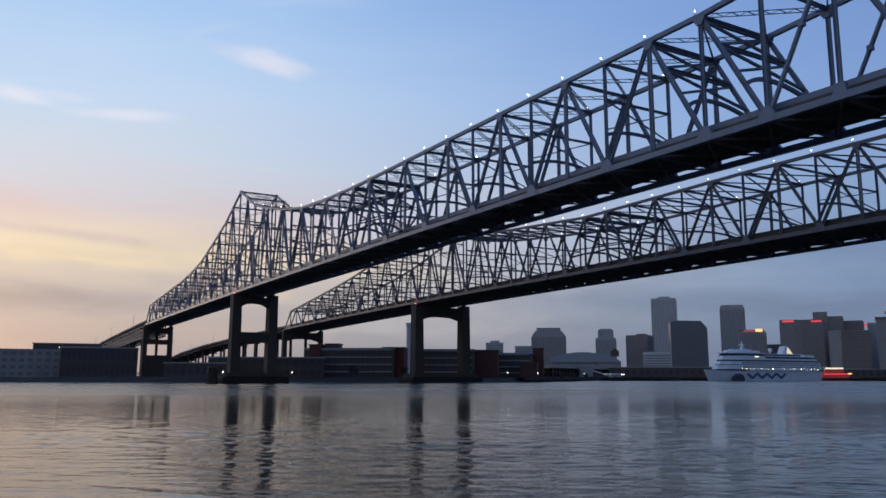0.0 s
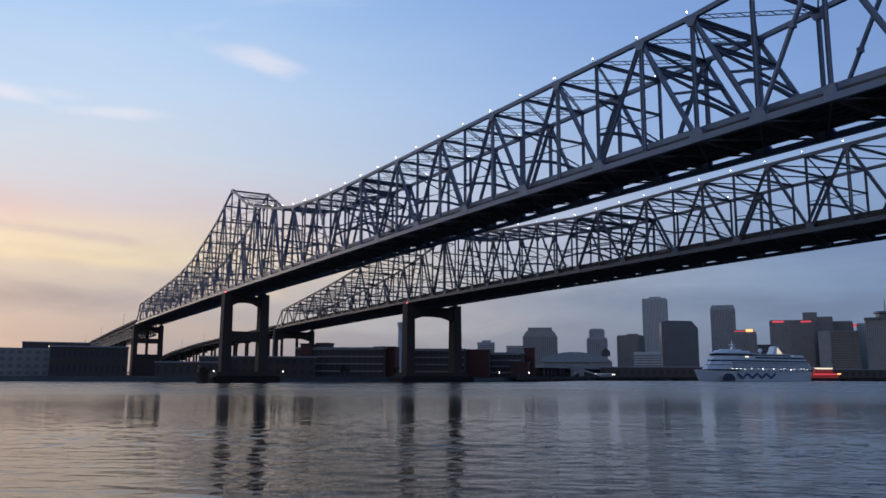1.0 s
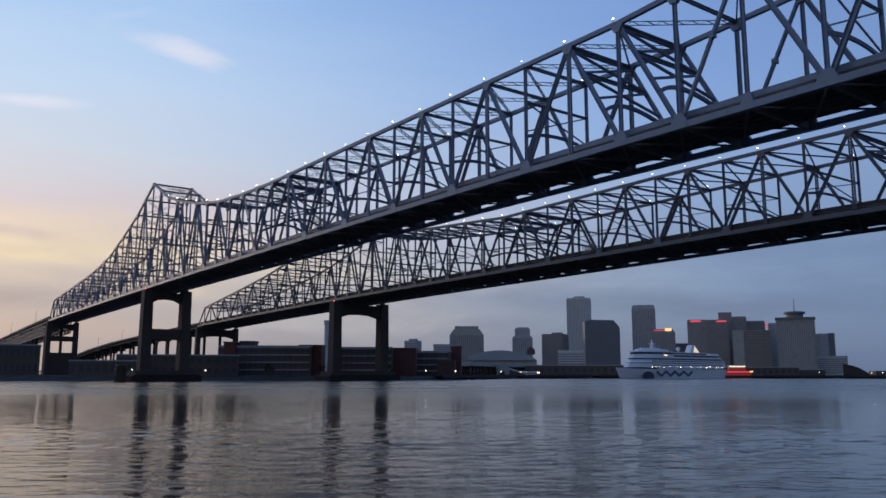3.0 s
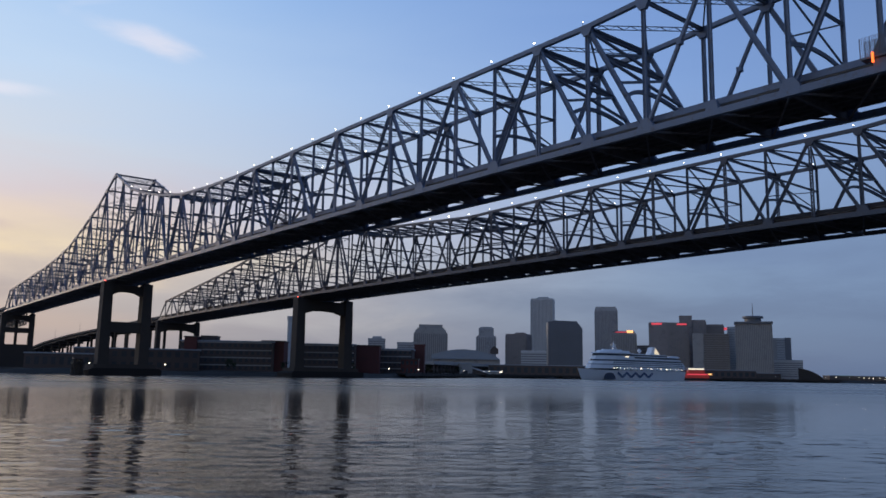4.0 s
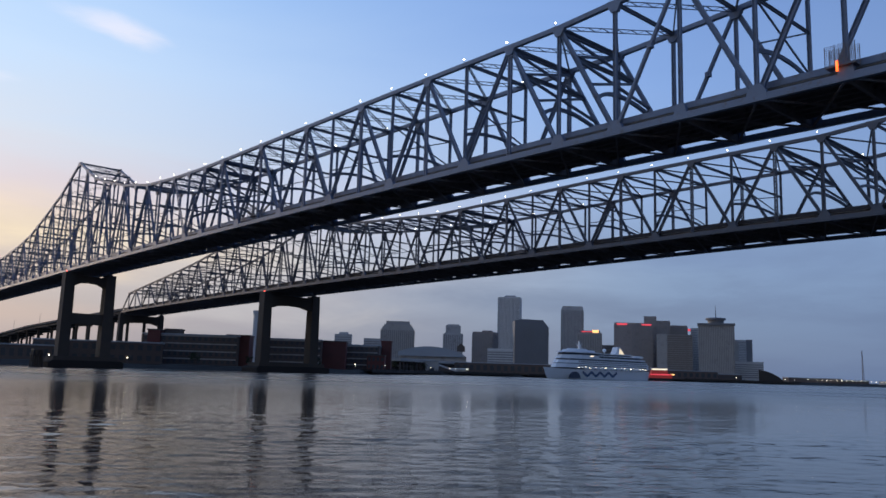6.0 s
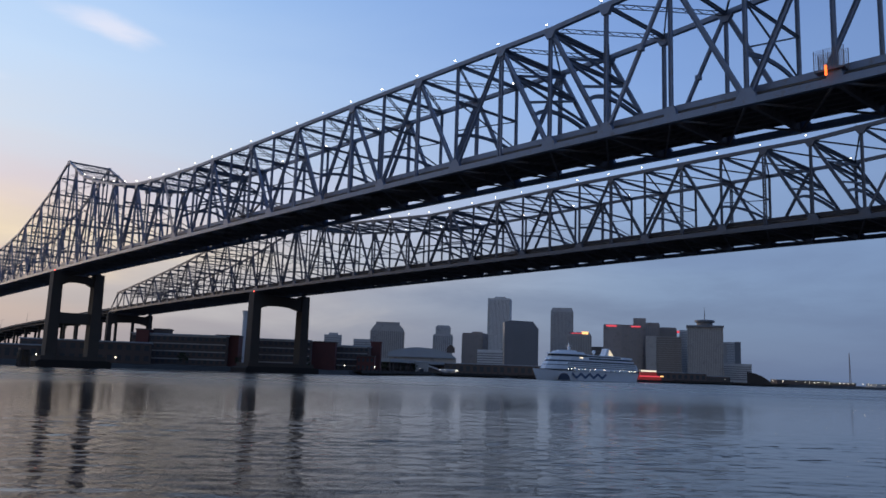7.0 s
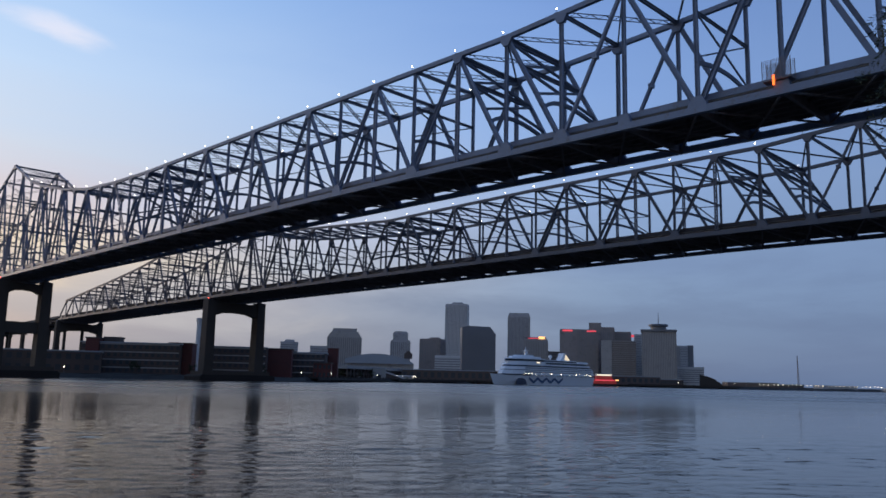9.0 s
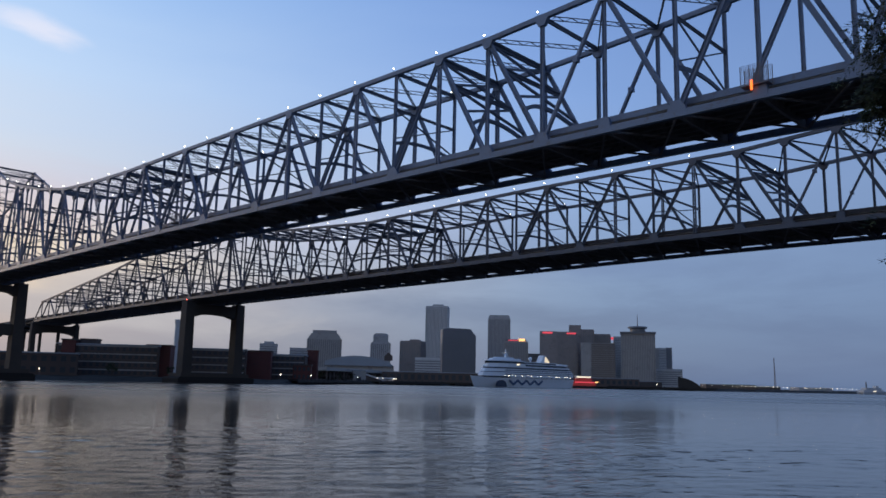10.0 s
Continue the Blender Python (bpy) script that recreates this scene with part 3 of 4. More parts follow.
# ---- towers of the city ----
def tower(name, label, cx, cy, w, d, h, yaw, wall, fins=0, ledges=0, glass=SOFTGLASS, base=2.4, parts=()):
    """An office block: a body, upright fins or floor ledges, glass between them, and roof pieces given in its own space."""
    root = thing(name, pose(cx, cy, base, 0, 0, yaw), label, "building", "city towers")
    if fins or ledges:
        part("curtain_wall", Geo().box(-w / 2 + 0.5, w / 2 - 0.5, -d / 2 + 0.5, d / 2 - 0.5, 0, h - 1.0), glass, root)
        part("roof_parapet", Geo().box(-w / 2, w / 2, -d / 2, d / 2, h - 3.4, h), wall, root)
        part("ground_storey", Geo().box(-w / 2, w / 2, -d / 2, d / 2, 0, 5.0), wall, root)
    else:
        part("tower_body", Geo().box(-w / 2, w / 2, -d / 2, d / 2, 0, h), wall, root)
    if fins:
        g = Geo()
        for i in range(fins + 1):
            x = -w / 2 + w * i / fins
            g.box(x - w / fins * 0.3, x + w / fins * 0.3, -d / 2 - 0.1, -d / 2 + 0.7, 5, h - 3)
        m = max(2, int(fins * d / w))
        for i in range(m + 1):
            y = -d / 2 + d * i / m
            for e in (-1, 1):
                g.box(e * w / 2 - 0.7, e * w / 2 + 0.1 if e > 0 else e * w / 2 + 0.7, y - d / m * 0.3, y + d / m * 0.3, 5, h - 3)
        part("fluted_facade", g, wall, root, kind="stuff")
    if ledges:
        g = Geo()
        for i in range(1, ledges):
            z = h * i / ledges
            g.box(-w / 2, w / 2, -d / 2, d / 2, z - h / ledges * 0.28, z + h / ledges * 0.28)
        part("banded_facade", g, wall, root, kind="stuff")
    for nm, x0, x1, y0, y1, z0, z1, mt in parts:
        part(nm, Geo().box(x0, x1, y0, y1, z0, z1), mt, root)
    return root


def balconied_hotel():
    """A hotel slab: plain stone flank, and a front of balcony slabs between upright party walls."""
    w, d, h, storeys, bays = 74, 34, 86, 20, 9
    root = tower("hotel_block", "grey hotel block with rows of balconies", 752, 1510, w, d, h, -24, TOWERBROWN)
    part("stone_flank", Geo().box(-w / 2 - 0.4, -w / 2 + 22, -d / 2 - 1.6, d / 2, 0, h + 2), TAN, root)
    slab_mesh = wall_mesh = None
    for i in range(1, storeys):
        at = Matrix.Translation((11, -d / 2 - 0.9, h * i / storeys))
        if slab_mesh is None:
            ob = part("balcony_slab", Geo().box(-26, 26, -1.0, 0.9, -0.55, 0.55), TAN, root)
            ob.matrix_basis, slab_mesh = at, ob.data
        else:
            shared("balcony_slab", slab_mesh, root, at)
    for i in range(bays + 1):
        at = Matrix.Translation((-15 + 52 * i / bays, -d / 2 - 0.7, 0))
        if wall_mesh is None:
            ob = part("party_wall", Geo().box(-0.5, 0.5, -0.9, 0.7, 4, h), TOWERBROWN, root)
            ob.matrix_basis, wall_mesh = at, ob.data
        else:
            shared("party_wall", wall_mesh, root, at)
    part("roof_parapet", Geo().box(-15, w / 2, -d / 2 - 2, -d / 2 + 3, h, h + 1.6), TAN, root)
    root.scale = (0.92, 1, 1)
    return root


tower("office_block", "small pale grey office block with a stepped roof", 82, 1515, 32, 26, 64, -6, GREY, 0, 16, parts=[("roof_house", -8, 9, -8, 8, 64, 68, GREY)])
tower("apartment_block", "low pale grey block behind the brick halls", 138, 1515, 34, 26, 58, -6, GREY, 0, 14)
root = tower("plaza_tower", "broad grey stone tower with stepped shoulders", 210, 1720, 71, 44, 88, -7, TAN, 16, 0)
for k, z0, z1 in ((0.93, 88, 93), (0.83, 93, 97.5), (0.72, 97.5, 104.5)):
    part("roof_step", Geo().box(-35.5 * k, 35.5 * k, -22 * k, 22 * k, z0, z1), TAN, root)
root = tower("slender_tower", "slender grey tower with a set-back crown", 313, 1615, 39, 32, 78, -11, GREY, 10, 0)
part("tower_crown", Geo().box(-15.5, 15.5, -13, 13, 78, 93), GREY, root)
part("crown_top", Geo().plate([(-15.5, 0, 93), (15.5, 0, 93), (11, 0, 96.7), (-11, 0, 96.7)], 22, (0, 1, 0)), GREY, root)
tower("office_block", "dark brown office block beside a pale low building", 406, 1715, 46, 46, 88.5, -30, TOWERBROWN, 12, 0, parts=[("roof_house", -6, 14, -8, 8, 88.5, 92, TOWERBROWN)])
tower("skyscraper", "tallest pale stone skyscraper with upright piers", 517, 1925, 54, 46, 188, -22, PALE, 16, 0,
      parts=[("roof_house", -12, 14, -10, 10, 188, 193, GREY)])
root = thing("dark_glass_tower", pose(478, 1615, 2.4, 0, 0, -10), "dark glass tower with a slanting corner", "building", "city towers")
part("tower_body", Geo().plate([(-34, 0, 0), (37, 0, 0), (37, 0, 97), (25, 0, 112), (-20, 0, 113.2), (-34, 0, 110)], 40, (0, 1, 0)), DARKCLAD, root)
g = Geo()
for i in range(1, 26):
    g.box(-34.1, 37.1, -20.3, 20.3, i * 3.7, i * 3.7 + 0.9)
part("banded_facade", g, DARKCLAD, root, kind="stuff")
tower("low_block", "low pale concrete block at the foot of the towers", 362, 1412, 46, 24, 44, -14, PALE, 0, 10)
root = tower("tall_office_tower", "tall grey tower with cut corners and fine piers", 646, 1825, 52, 52, 156, -20, GREY, 16, 0)
part("tower_top", Geo().plate([(-26, 0, 156), (26, 0, 156), (23, 0, 163), (-23, 0, 163)], 48, (0, 1, 0)), GREY, root)
tower("hotel", "brown hotel with a warm lit roof sign", 612, 1620, 50, 34, 91, -20, TAN, 14, 0,
      parts=[("roof_crown", -22, 22, -14, 14, 91, 95, DARKCLAD), ("lit_roof_sign", 6, 19, -15.4, -14.1, 89.5, 96.5, WARMSIGN), ("red_roof_sign", -17, 5, -15.2, -14.1, 92, 93.4, REDGLOW)])
tower("low_hall", "low dark grey hall between the towers", 654, 1625, 34, 30, 66, -20, DARKCLAD, 0, 10)
root = tower("slab_hotel", "dark brown slab hotel with red roof signs", 690, 1570, 78, 30, 112, -22, TOWERBROWN, 26, 0,
             parts=[("plain_bay", -39.2, -4, -15.3, 15.2, 0, 112.3, TOWERBROWN), ("red_roof_sign", -34, -13, -15.8, -15.2, 107.5, 111, REDGLOW), ("red_roof_sign", 17, 36, -15.8, -15.2, 107, 109.8, REDGLOW)])
tower("stair_core", "brown concrete lift core rising over the slab hotel", 742, 1600, 26, 24, 130, -24, TOWERBROWN, 0, 0)
tower("hotel_wing", "brown hotel wing beside the lift core", 762, 1595, 40, 26, 121, -24, TOWERBROWN, 10, 0)
tower("office_block", "dark grey office block with a plain top", 806, 1605, 42, 30, 113, -26, TOWERBROWN, 10, 0)
balconied_hotel()
tower("striped_tower", "pale striped tower with a red sign", 856, 1614, 24, 24, 110, -26, PALE, 0, 30, parts=[("red_roof_sign", -26, -12.2, -12.5, -11.8, 103, 108, REDGLOW)])
root = tower("round_crown_tower", "tan ribbed tower with a flared crown and mast", 821.5, 1468, 66, 46, 108, -28, TAN, 20, 0)
part("flared_cornice", Geo().box(-35.5, 35.5, -25.5, 25.5, 106.5, 110.5), DARKCLAD, root)
part("crown_drum", Geo().lathe([(15.5, 110.4), (15.5, 117.5), (19.5, 118.4), (19.5, 121.6), (17.5, 122.4), (8, 123.2)], 28), DARKCLAD, root)
part("mast", Geo().lathe([(0.9, 123), (0.7, 136), (0.25, 148)], 8), DARKCLAD, root)
tower("office_tower", "pale tower with a dark blue glass edge", 907, 1515, 38, 24, 83, -30, PALE, 0, 24, parts=[("glass_edge", 7, 18, -12.6, 12.6, 4, 83.4, DARKCLAD), ("stone_flank", -19.4, -8, -12.6, 12.6, 0, 80, TAN)])
tower("low_block", "low pale block at the foot of the last tower", 903, 1490, 58, 26, 38, -30, PALE, 0, 9)

# ---- low buildings along the bank ----
def hall(name, label, cx, cy, w, d, h, yaw, wall, roofmat, floors, bays, winmat=GLASS, group="halls on the far bank"):
    """A long low hall with a cornice and rows of single windows on its river front."""
    root = thing(name, pose(cx, cy, 2.4, 0, 0, yaw), label, "building", group)
    part("wall", Geo().box(-w / 2, w / 2, -d / 2, d / 2, 0, h), wall, root)
    part("roof", Geo().box(-w / 2 - 0.5, w / 2 + 0.5, -d / 2 - 0.5, d / 2 + 0.5, h, h + 0.8), roofmat, root)
    if floors == 4:
        for j in range(1, floors + 1):
            z = h * j / floors - 0.5
            part("floor_band", Geo().box(-w / 2 + 1, w / 2 - 1, -d / 2 - 0.3, -d / 2 + 0.2, z - 0.45, z + 0.35), TAN, root)
    if floors:
        fw, fh = w / bays * 0.55, h / floors * 0.5
        pane = None
        for j in range(floors):
            for i in range(bays):
                at = Matrix.Translation((-w / 2 + w * (i + 0.5) / bays, -d / 2, h * (j + 0.55) / floors))
                if pane is None:
                    ob = part("window", Geo().box(-fw / 2, fw / 2, -0.12, 0.3, -fh / 2, fh / 2), winmat, root)
                    ob.matrix_basis, pane = at, ob.data
                else:
                    shared("window", pane, root, at)
    return root


hall("warehouse", "long dark red-brown brick hall on the river bank", -70, 566, 62, 30, 20, -4, BROWN, ROOF, 4, 16)
hall("brick_tower", "dark red brick stair tower on the long hall", -94, 560, 8, 20, 22.5, -4, BRICK, BROWN, 0, 0)
hall("brick_tower", "dark red brick stair tower on the long hall", -40, 566, 15, 22, 20.8, -4, BRICK, BROWN, 0, 0)
hall("warehouse", "dark brown hall with rows of windows near the bridge pier", -2, 586, 38, 30, 20, -4, BROWN, ROOF, 4, 10)
hall("brick_tower", "dark red brick block beside the brown hall", 25, 596, 20, 24, 20, -6, BRICK, BROWN, 0, 0)
hall("warehouse", "dark hall with a broken row of windows", 48, 622, 30, 30, 18.5, -10, BROWN, ROOF, 4, 8)
hall("roof_house", "small dark plant house on the brick hall roof", -84, 566, 10, 12, 23.4, -4, BROWN, BROWN, 0, 0)
hall("brick_tower", "tall dark red brick tower at the end of the halls", 69, 634, 8, 12, 22.8, -10, BRICK, BRICK, 0, 0)
hall("brick_hall", "low red-brown hall before the brick tower", 58, 600, 13, 12, 11, -10, BRICK, BROWN, 2, 4)
hall("white_block", "pale building with a grid of dark windows", -287, 530, 66, 18, 18, 26, TAN, ROOF, 4, 13, SOFTGLASS, group="west bank blocks")
hall("flat_roof_hall", "flat-roofed hall with a lit clerestory", -306, 630, 48, 26, 25.6, 26, BROWN, ROOF, 0, 0, group="west bank blocks")
for x, wd in ((-4, 4), (6, 7), (15, 8)):
    part("lit_clerestory", Geo().box(x - wd / 2, x + wd / 2, -13.3, -12.9, 22.6, 23.5), WARMWIN, bpy.data.objects["flat_roof_hall"])
hall("shed", "long dark shed below the approach viaduct", -233, 526, 46, 22, 19, 20, BROWN, ROOF, 2, 14, group="west bank blocks")
hall("shed", "low dark shed under the bridge approach", -160, 505, 40, 18, 9, 12, BROWN, ROOF, 1, 9, group="west bank blocks")
hall("long_shed", "long low dark shed by the water", -420, 540, 150, 26, 14, 6, BROWN, ROOF, 2, 24, group="west bank blocks")

hall("shed", "dark shed behind the bridge pier", -122, 528, 74, 20, 13, 8, BROWN, ROOF, 2, 14, group="west bank blocks")
hall("riverfront_block", "low tan riverfront block beside the terminal", 223, 858, 105, 18, 11.0, -16, BROWN, ROOF, 1, 14, group="riverfront blocks")
hall("riverfront_block", "low tan riverfront block behind the moored ship", 310, 905, 105, 18, 11.7, -8, TAN, ROOF, 1, 14, group="riverfront blocks")
hall("riverfront_block", "low brown riverfront block beside the red boat", 428, 862, 98, 17, 9.3, -6, BROWN, ROOF, 1, 14, group="riverfront blocks")
hall("riverfront_block", "low brown riverfront block near the sail canopy", 491, 859, 34, 14, 6.8, -4, BROWN, ROOF, 1, 14, group="riverfront blocks")
root = thing("silo", pose(-37, 700, 2.4), "pale concrete silo with a wider cap", "silo")
part("shaft", Geo().lathe([(2.9, 0), (2.9, 44.5)], 20), PALE, root)
part("cap", Geo().lathe([(3.4, 44.5), (3.5, 48)], 20), PALE, root)

# the cruise terminal: a long pale roof and parking decks that run along the bank
tx0, ty0, tx1, ty1 = 92, 725, 300, 1130
tyaw = math.degrees(math.atan2(ty1 - ty0, tx1 - tx0))
tl = math.hypot(tx1 - tx0, ty1 - ty0)
root = thing("cruise_terminal", pose(tx0, ty0, 2.4, 0, 0, tyaw), "long pale concrete terminal deck on columns by the river", "terminal")
part("upper_deck", Geo().box(0, tl, 0, 26, 9.2, 12.2), TAN, root)
part("lower_deck", Geo().box(0, tl, 1, 26, 4.2, 5.2), BROWN, root)
part("back_wall", Geo().box(0, tl, 22, 24, 0, 9.2), BROWN, root)
col = None
for i in range(48):
    at = Matrix.Translation((3 + i * (tl - 6) / 47, 1.2, 0))
    if col is None:
        ob = part("column", Geo().box(-0.6, 0.6, -0.6, 0.6, 0, 9.2), BROWN, root)
        ob.matrix_basis, col = at, ob.data
    else:
        shared("column", col, root, at)
root = thing("lift_block", pose(133, 792, 2.4, 0, 0, -12), "pale concrete lift block by the terminal", "building")
part("wall", Geo().box(-6.5, 6.5, -5, 5, 0, 10.5), TAN, root)
part("roof", Geo().box(-6.9, 6.9, -5.4, 5.4, 10.5, 11.2), ROOF, root)
part("doorway", Geo().box(-2.5, 2.0, -5.15, -4.8, 0, 4.2), GLASS, root)
root = thing("access_ramp", pose(150, 800, 2.4, 0, 0, 20), "sloping concrete ramp below the terminal deck", "ramp")
part("ramp_slab", Geo().plate([(-14, 0, 8.6), (10, 0, 2.0), (10, 0, 0.6), (-14, 0, 7.2)], 6, (0, 1, 0)), PALE, root)
part("ramp_wall", Geo().plate([(-13, 0.2, 7.2), (9, 0.2, 0.8), (9, 0.2, 0), (-13, 0.2, 0)], 4.6, (0, 1, 0)), BROWN, root)
root = thing("boarding_shelter", pose(170, 842, 2.4, 0, 0, 8), "low white boarding shelter with lit ends", "shelter")
part("roof", Geo().plate([(-11, 0, 3.6), (11, 0, 3.6), (9.5, 0, 4.6), (-9.5, 0, 4.6)], 6, (0, 1, 0)), WHITE, root)
part("wall", Geo().box(-9.5, 9.5, -1.5, 2.5, 0, 3.6), GREY, root)
for x in (-9, -4.5, 0, 4.5, 9):
    part("post", Geo().box(x - 0.15, x + 0.15, -2.8, -2.5, 0, 3.6), GREY, root)
for x in (-10, 8, 10):
    part("lamp", Geo().lathe([(0.1, -0.5), (0.5, 0), (0.1, 0.5)], 8, (x, -3.2, 3.4)), STREET, root)
root = thing("exhibition_hall", pose(195, 1165, 2.4, 0, 0, -9), "wide hall with a low pale blue-grey vaulted roof", "building")
part("wall", Geo().box(-48, 50, -16, 20, 0, 22), TAN, root)
g = Geo()
arc = [(-50 + 100 * i / 20, 0, 22 + 14 * math.sin(math.pi * min(1, (i / 20) * 0.92 + 0.08)) ** 0.7) for i in range(21)]
g.plate([(-50, 0, 21.5)] + arc + [(50, 0, 21.5)], 38, (0, 1, 0))
part("vaulted_roof", g, ROOF, root)
part("roof_gable", Geo().plate([(36, -10, 30), (36, -10, 37), (42, -10, 42), (48, -10, 37), (48, -10, 30)], 3, (0, 1, 0)), BROWN, root)

# ---- approach viaducts beyond the trusses ----
def viaduct(label, x, w, slope_rows, step, group="approach viaducts"):
    root = thing("approach_viaduct", BRIDGE, label, "viaduct", group)
    for (a, za), (b, zb2) in zip(slope_rows, slope_rows[1:]):
        part("girder", Geo().bar((x + w / 2, a, za - 1.6), (x + w / 2, b, zb2 - 1.6), w * 0.8, 2.2), UNDER, root)
        part("deck_slab", Geo().bar((x + w / 2, a, za - 0.3), (x + w / 2, b, zb2 - 0.3), w, 0.5), DECK, root)
        for e in (0.2, w - 0.2):
            part("parapet", Geo().bar((x + e, a, za + 0.5), (x + e, b, zb2 + 0.5), 0.35, 1.1), CONCRETE, root)
        n = max(1, int((b - a) / step))
        for i in range(n):
            y = a + (b - a) * (i + 0.5) / n
            z = za + (zb2 - za) * (i + 0.5) / n - 2.7
            g = Geo()
            for k in (0.18, 0.82):
                g.box(x + w * k - 1.0, x + w * k + 1.0, y - 1.0, y + 1.0, 2, z - 1.4)
            g.box(x + w * 0.05, x + w * 0.95, y - 1.1, y + 1.1, z - 1.6, z)
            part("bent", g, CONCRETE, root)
    return root


def deck_truss(root, x, w, rows, depth):
    """Deep lattice girders under an approach deck: chords, posts and diagonals in two planes, cross frames between."""
    ys = []
    for (a, za), (b, zb2) in zip(rows, rows[1:]):
        n = max(1, int((b - a) / 10))
        ys += [(a + (b - a) * i / n, za + (zb2 - za) * i / n - 2.8) for i in range(n)]
    for (y, z), (y2, z2) in zip(ys, ys[1:]):
        for e in (0.12, 0.88):
            u = x + w * e
            part("lower_chord", Geo().bar((u, y, z - depth), (u, y2, z2 - depth), 0.7, 0.9), UNDER, root)
            part("post", Geo().bar((u, y, z), (u, y, z - depth), 0.5, 1.4, (1, 0, 0)), UNDER, root)
            for p, q in (((u, y, z), (u, y2, z2 - depth)), ((u, y, z - depth), (u, y2, z2))):
                part("diagonal", Geo().bar(p, q, 0.5, 1.3), UNDER, root)
        p, q = (x + w * 0.12, y), (x + w * 0.88, y)
        part("cross_frame", Geo().bar((*p, z), (*q, z - depth), 0.35, 0.4).bar((*q, z), (*p, z - depth), 0.35, 0.4).bar((*p, z - depth), (*q, z - depth), 0.4, 0.5), UNDER, root)


def lamp_poles(root, x, rows):
    pole = None
    for (a, za), (b, zb2) in zip(rows, rows[1:]):
        n = max(1, int((b - a) / 90))
        for i in range(n):
            at = Matrix.Translation((x, a + (b - a) * (i + 0.5) / n, za + (zb2 - za) * (i + 0.5) / n))
            if pole is None:
                ob = part("lamp_pole", Geo().lathe([(0.16, 0), (0.1, 10.5)], 6).bar((0, 0, 10.4), (2.2, 0, 10.9), 0.12, 0.12, (0, 1, 0)), UNDER, root)
                ob.matrix_basis, pole = at, ob.data
            else:
                shared("lamp_pole", pole, root, at)


sa = -95.2 + P * 56
ROWS_A = [(sa + 1, 48.5), (sa + 120, 45), (sa + 270, 40), (sa + 460, 30), (sa + 700, 15)]
root = viaduct("dark approach viaduct on lattice girders sloping down beyond the bridge", 119.45, 18.5, ROWS_A, 40)
deck_truss(root, 119.45, 18.5, ROWS_A[:4], 9.0)
lamp_poles(root, 119.0, ROWS_A)
sb = -101.9 + P * 54
ROWS_B = [(sb + 1, 45.6), (sb + 80, 43.8), (sb + 190, 41), (sb + 290, 38), (sb + 400, 32.5), (sb + 560, 20), (sb + 720, 6)]
root = viaduct("dark concrete approach viaduct of the wider bridge", 227.9, 33, ROWS_B, 36)
lamp_poles(root, 227.5, ROWS_B)


# timber dolphin beside the river pier of the nearer bridge
root = thing("dolphin", BRIDGE @ pose(107.5, -95.2 + P * 37 - 3, 0), "weathered timber dolphin beside the bridge pier", "dolphin")
for i in range(9):
    x, y = (i % 3 - 1) * 1.7, (i // 3 - 1) * 1.7
    part("timber_pile", Geo().bar((x * 1.35, y * 1.35, -3), (x, y, 8.2 + (i % 2) * 0.4), 0.75, 0.75), TIMBER, root)
part("tie_beam", Geo().box(-2.6, 2.6, -2.6, 2.6, 5.6, 6.4), TIMBER, root)
part("cap", Geo().box(-2.2, 2.2, -2.2, 2.2, 8.0, 8.7), BROWN, root)


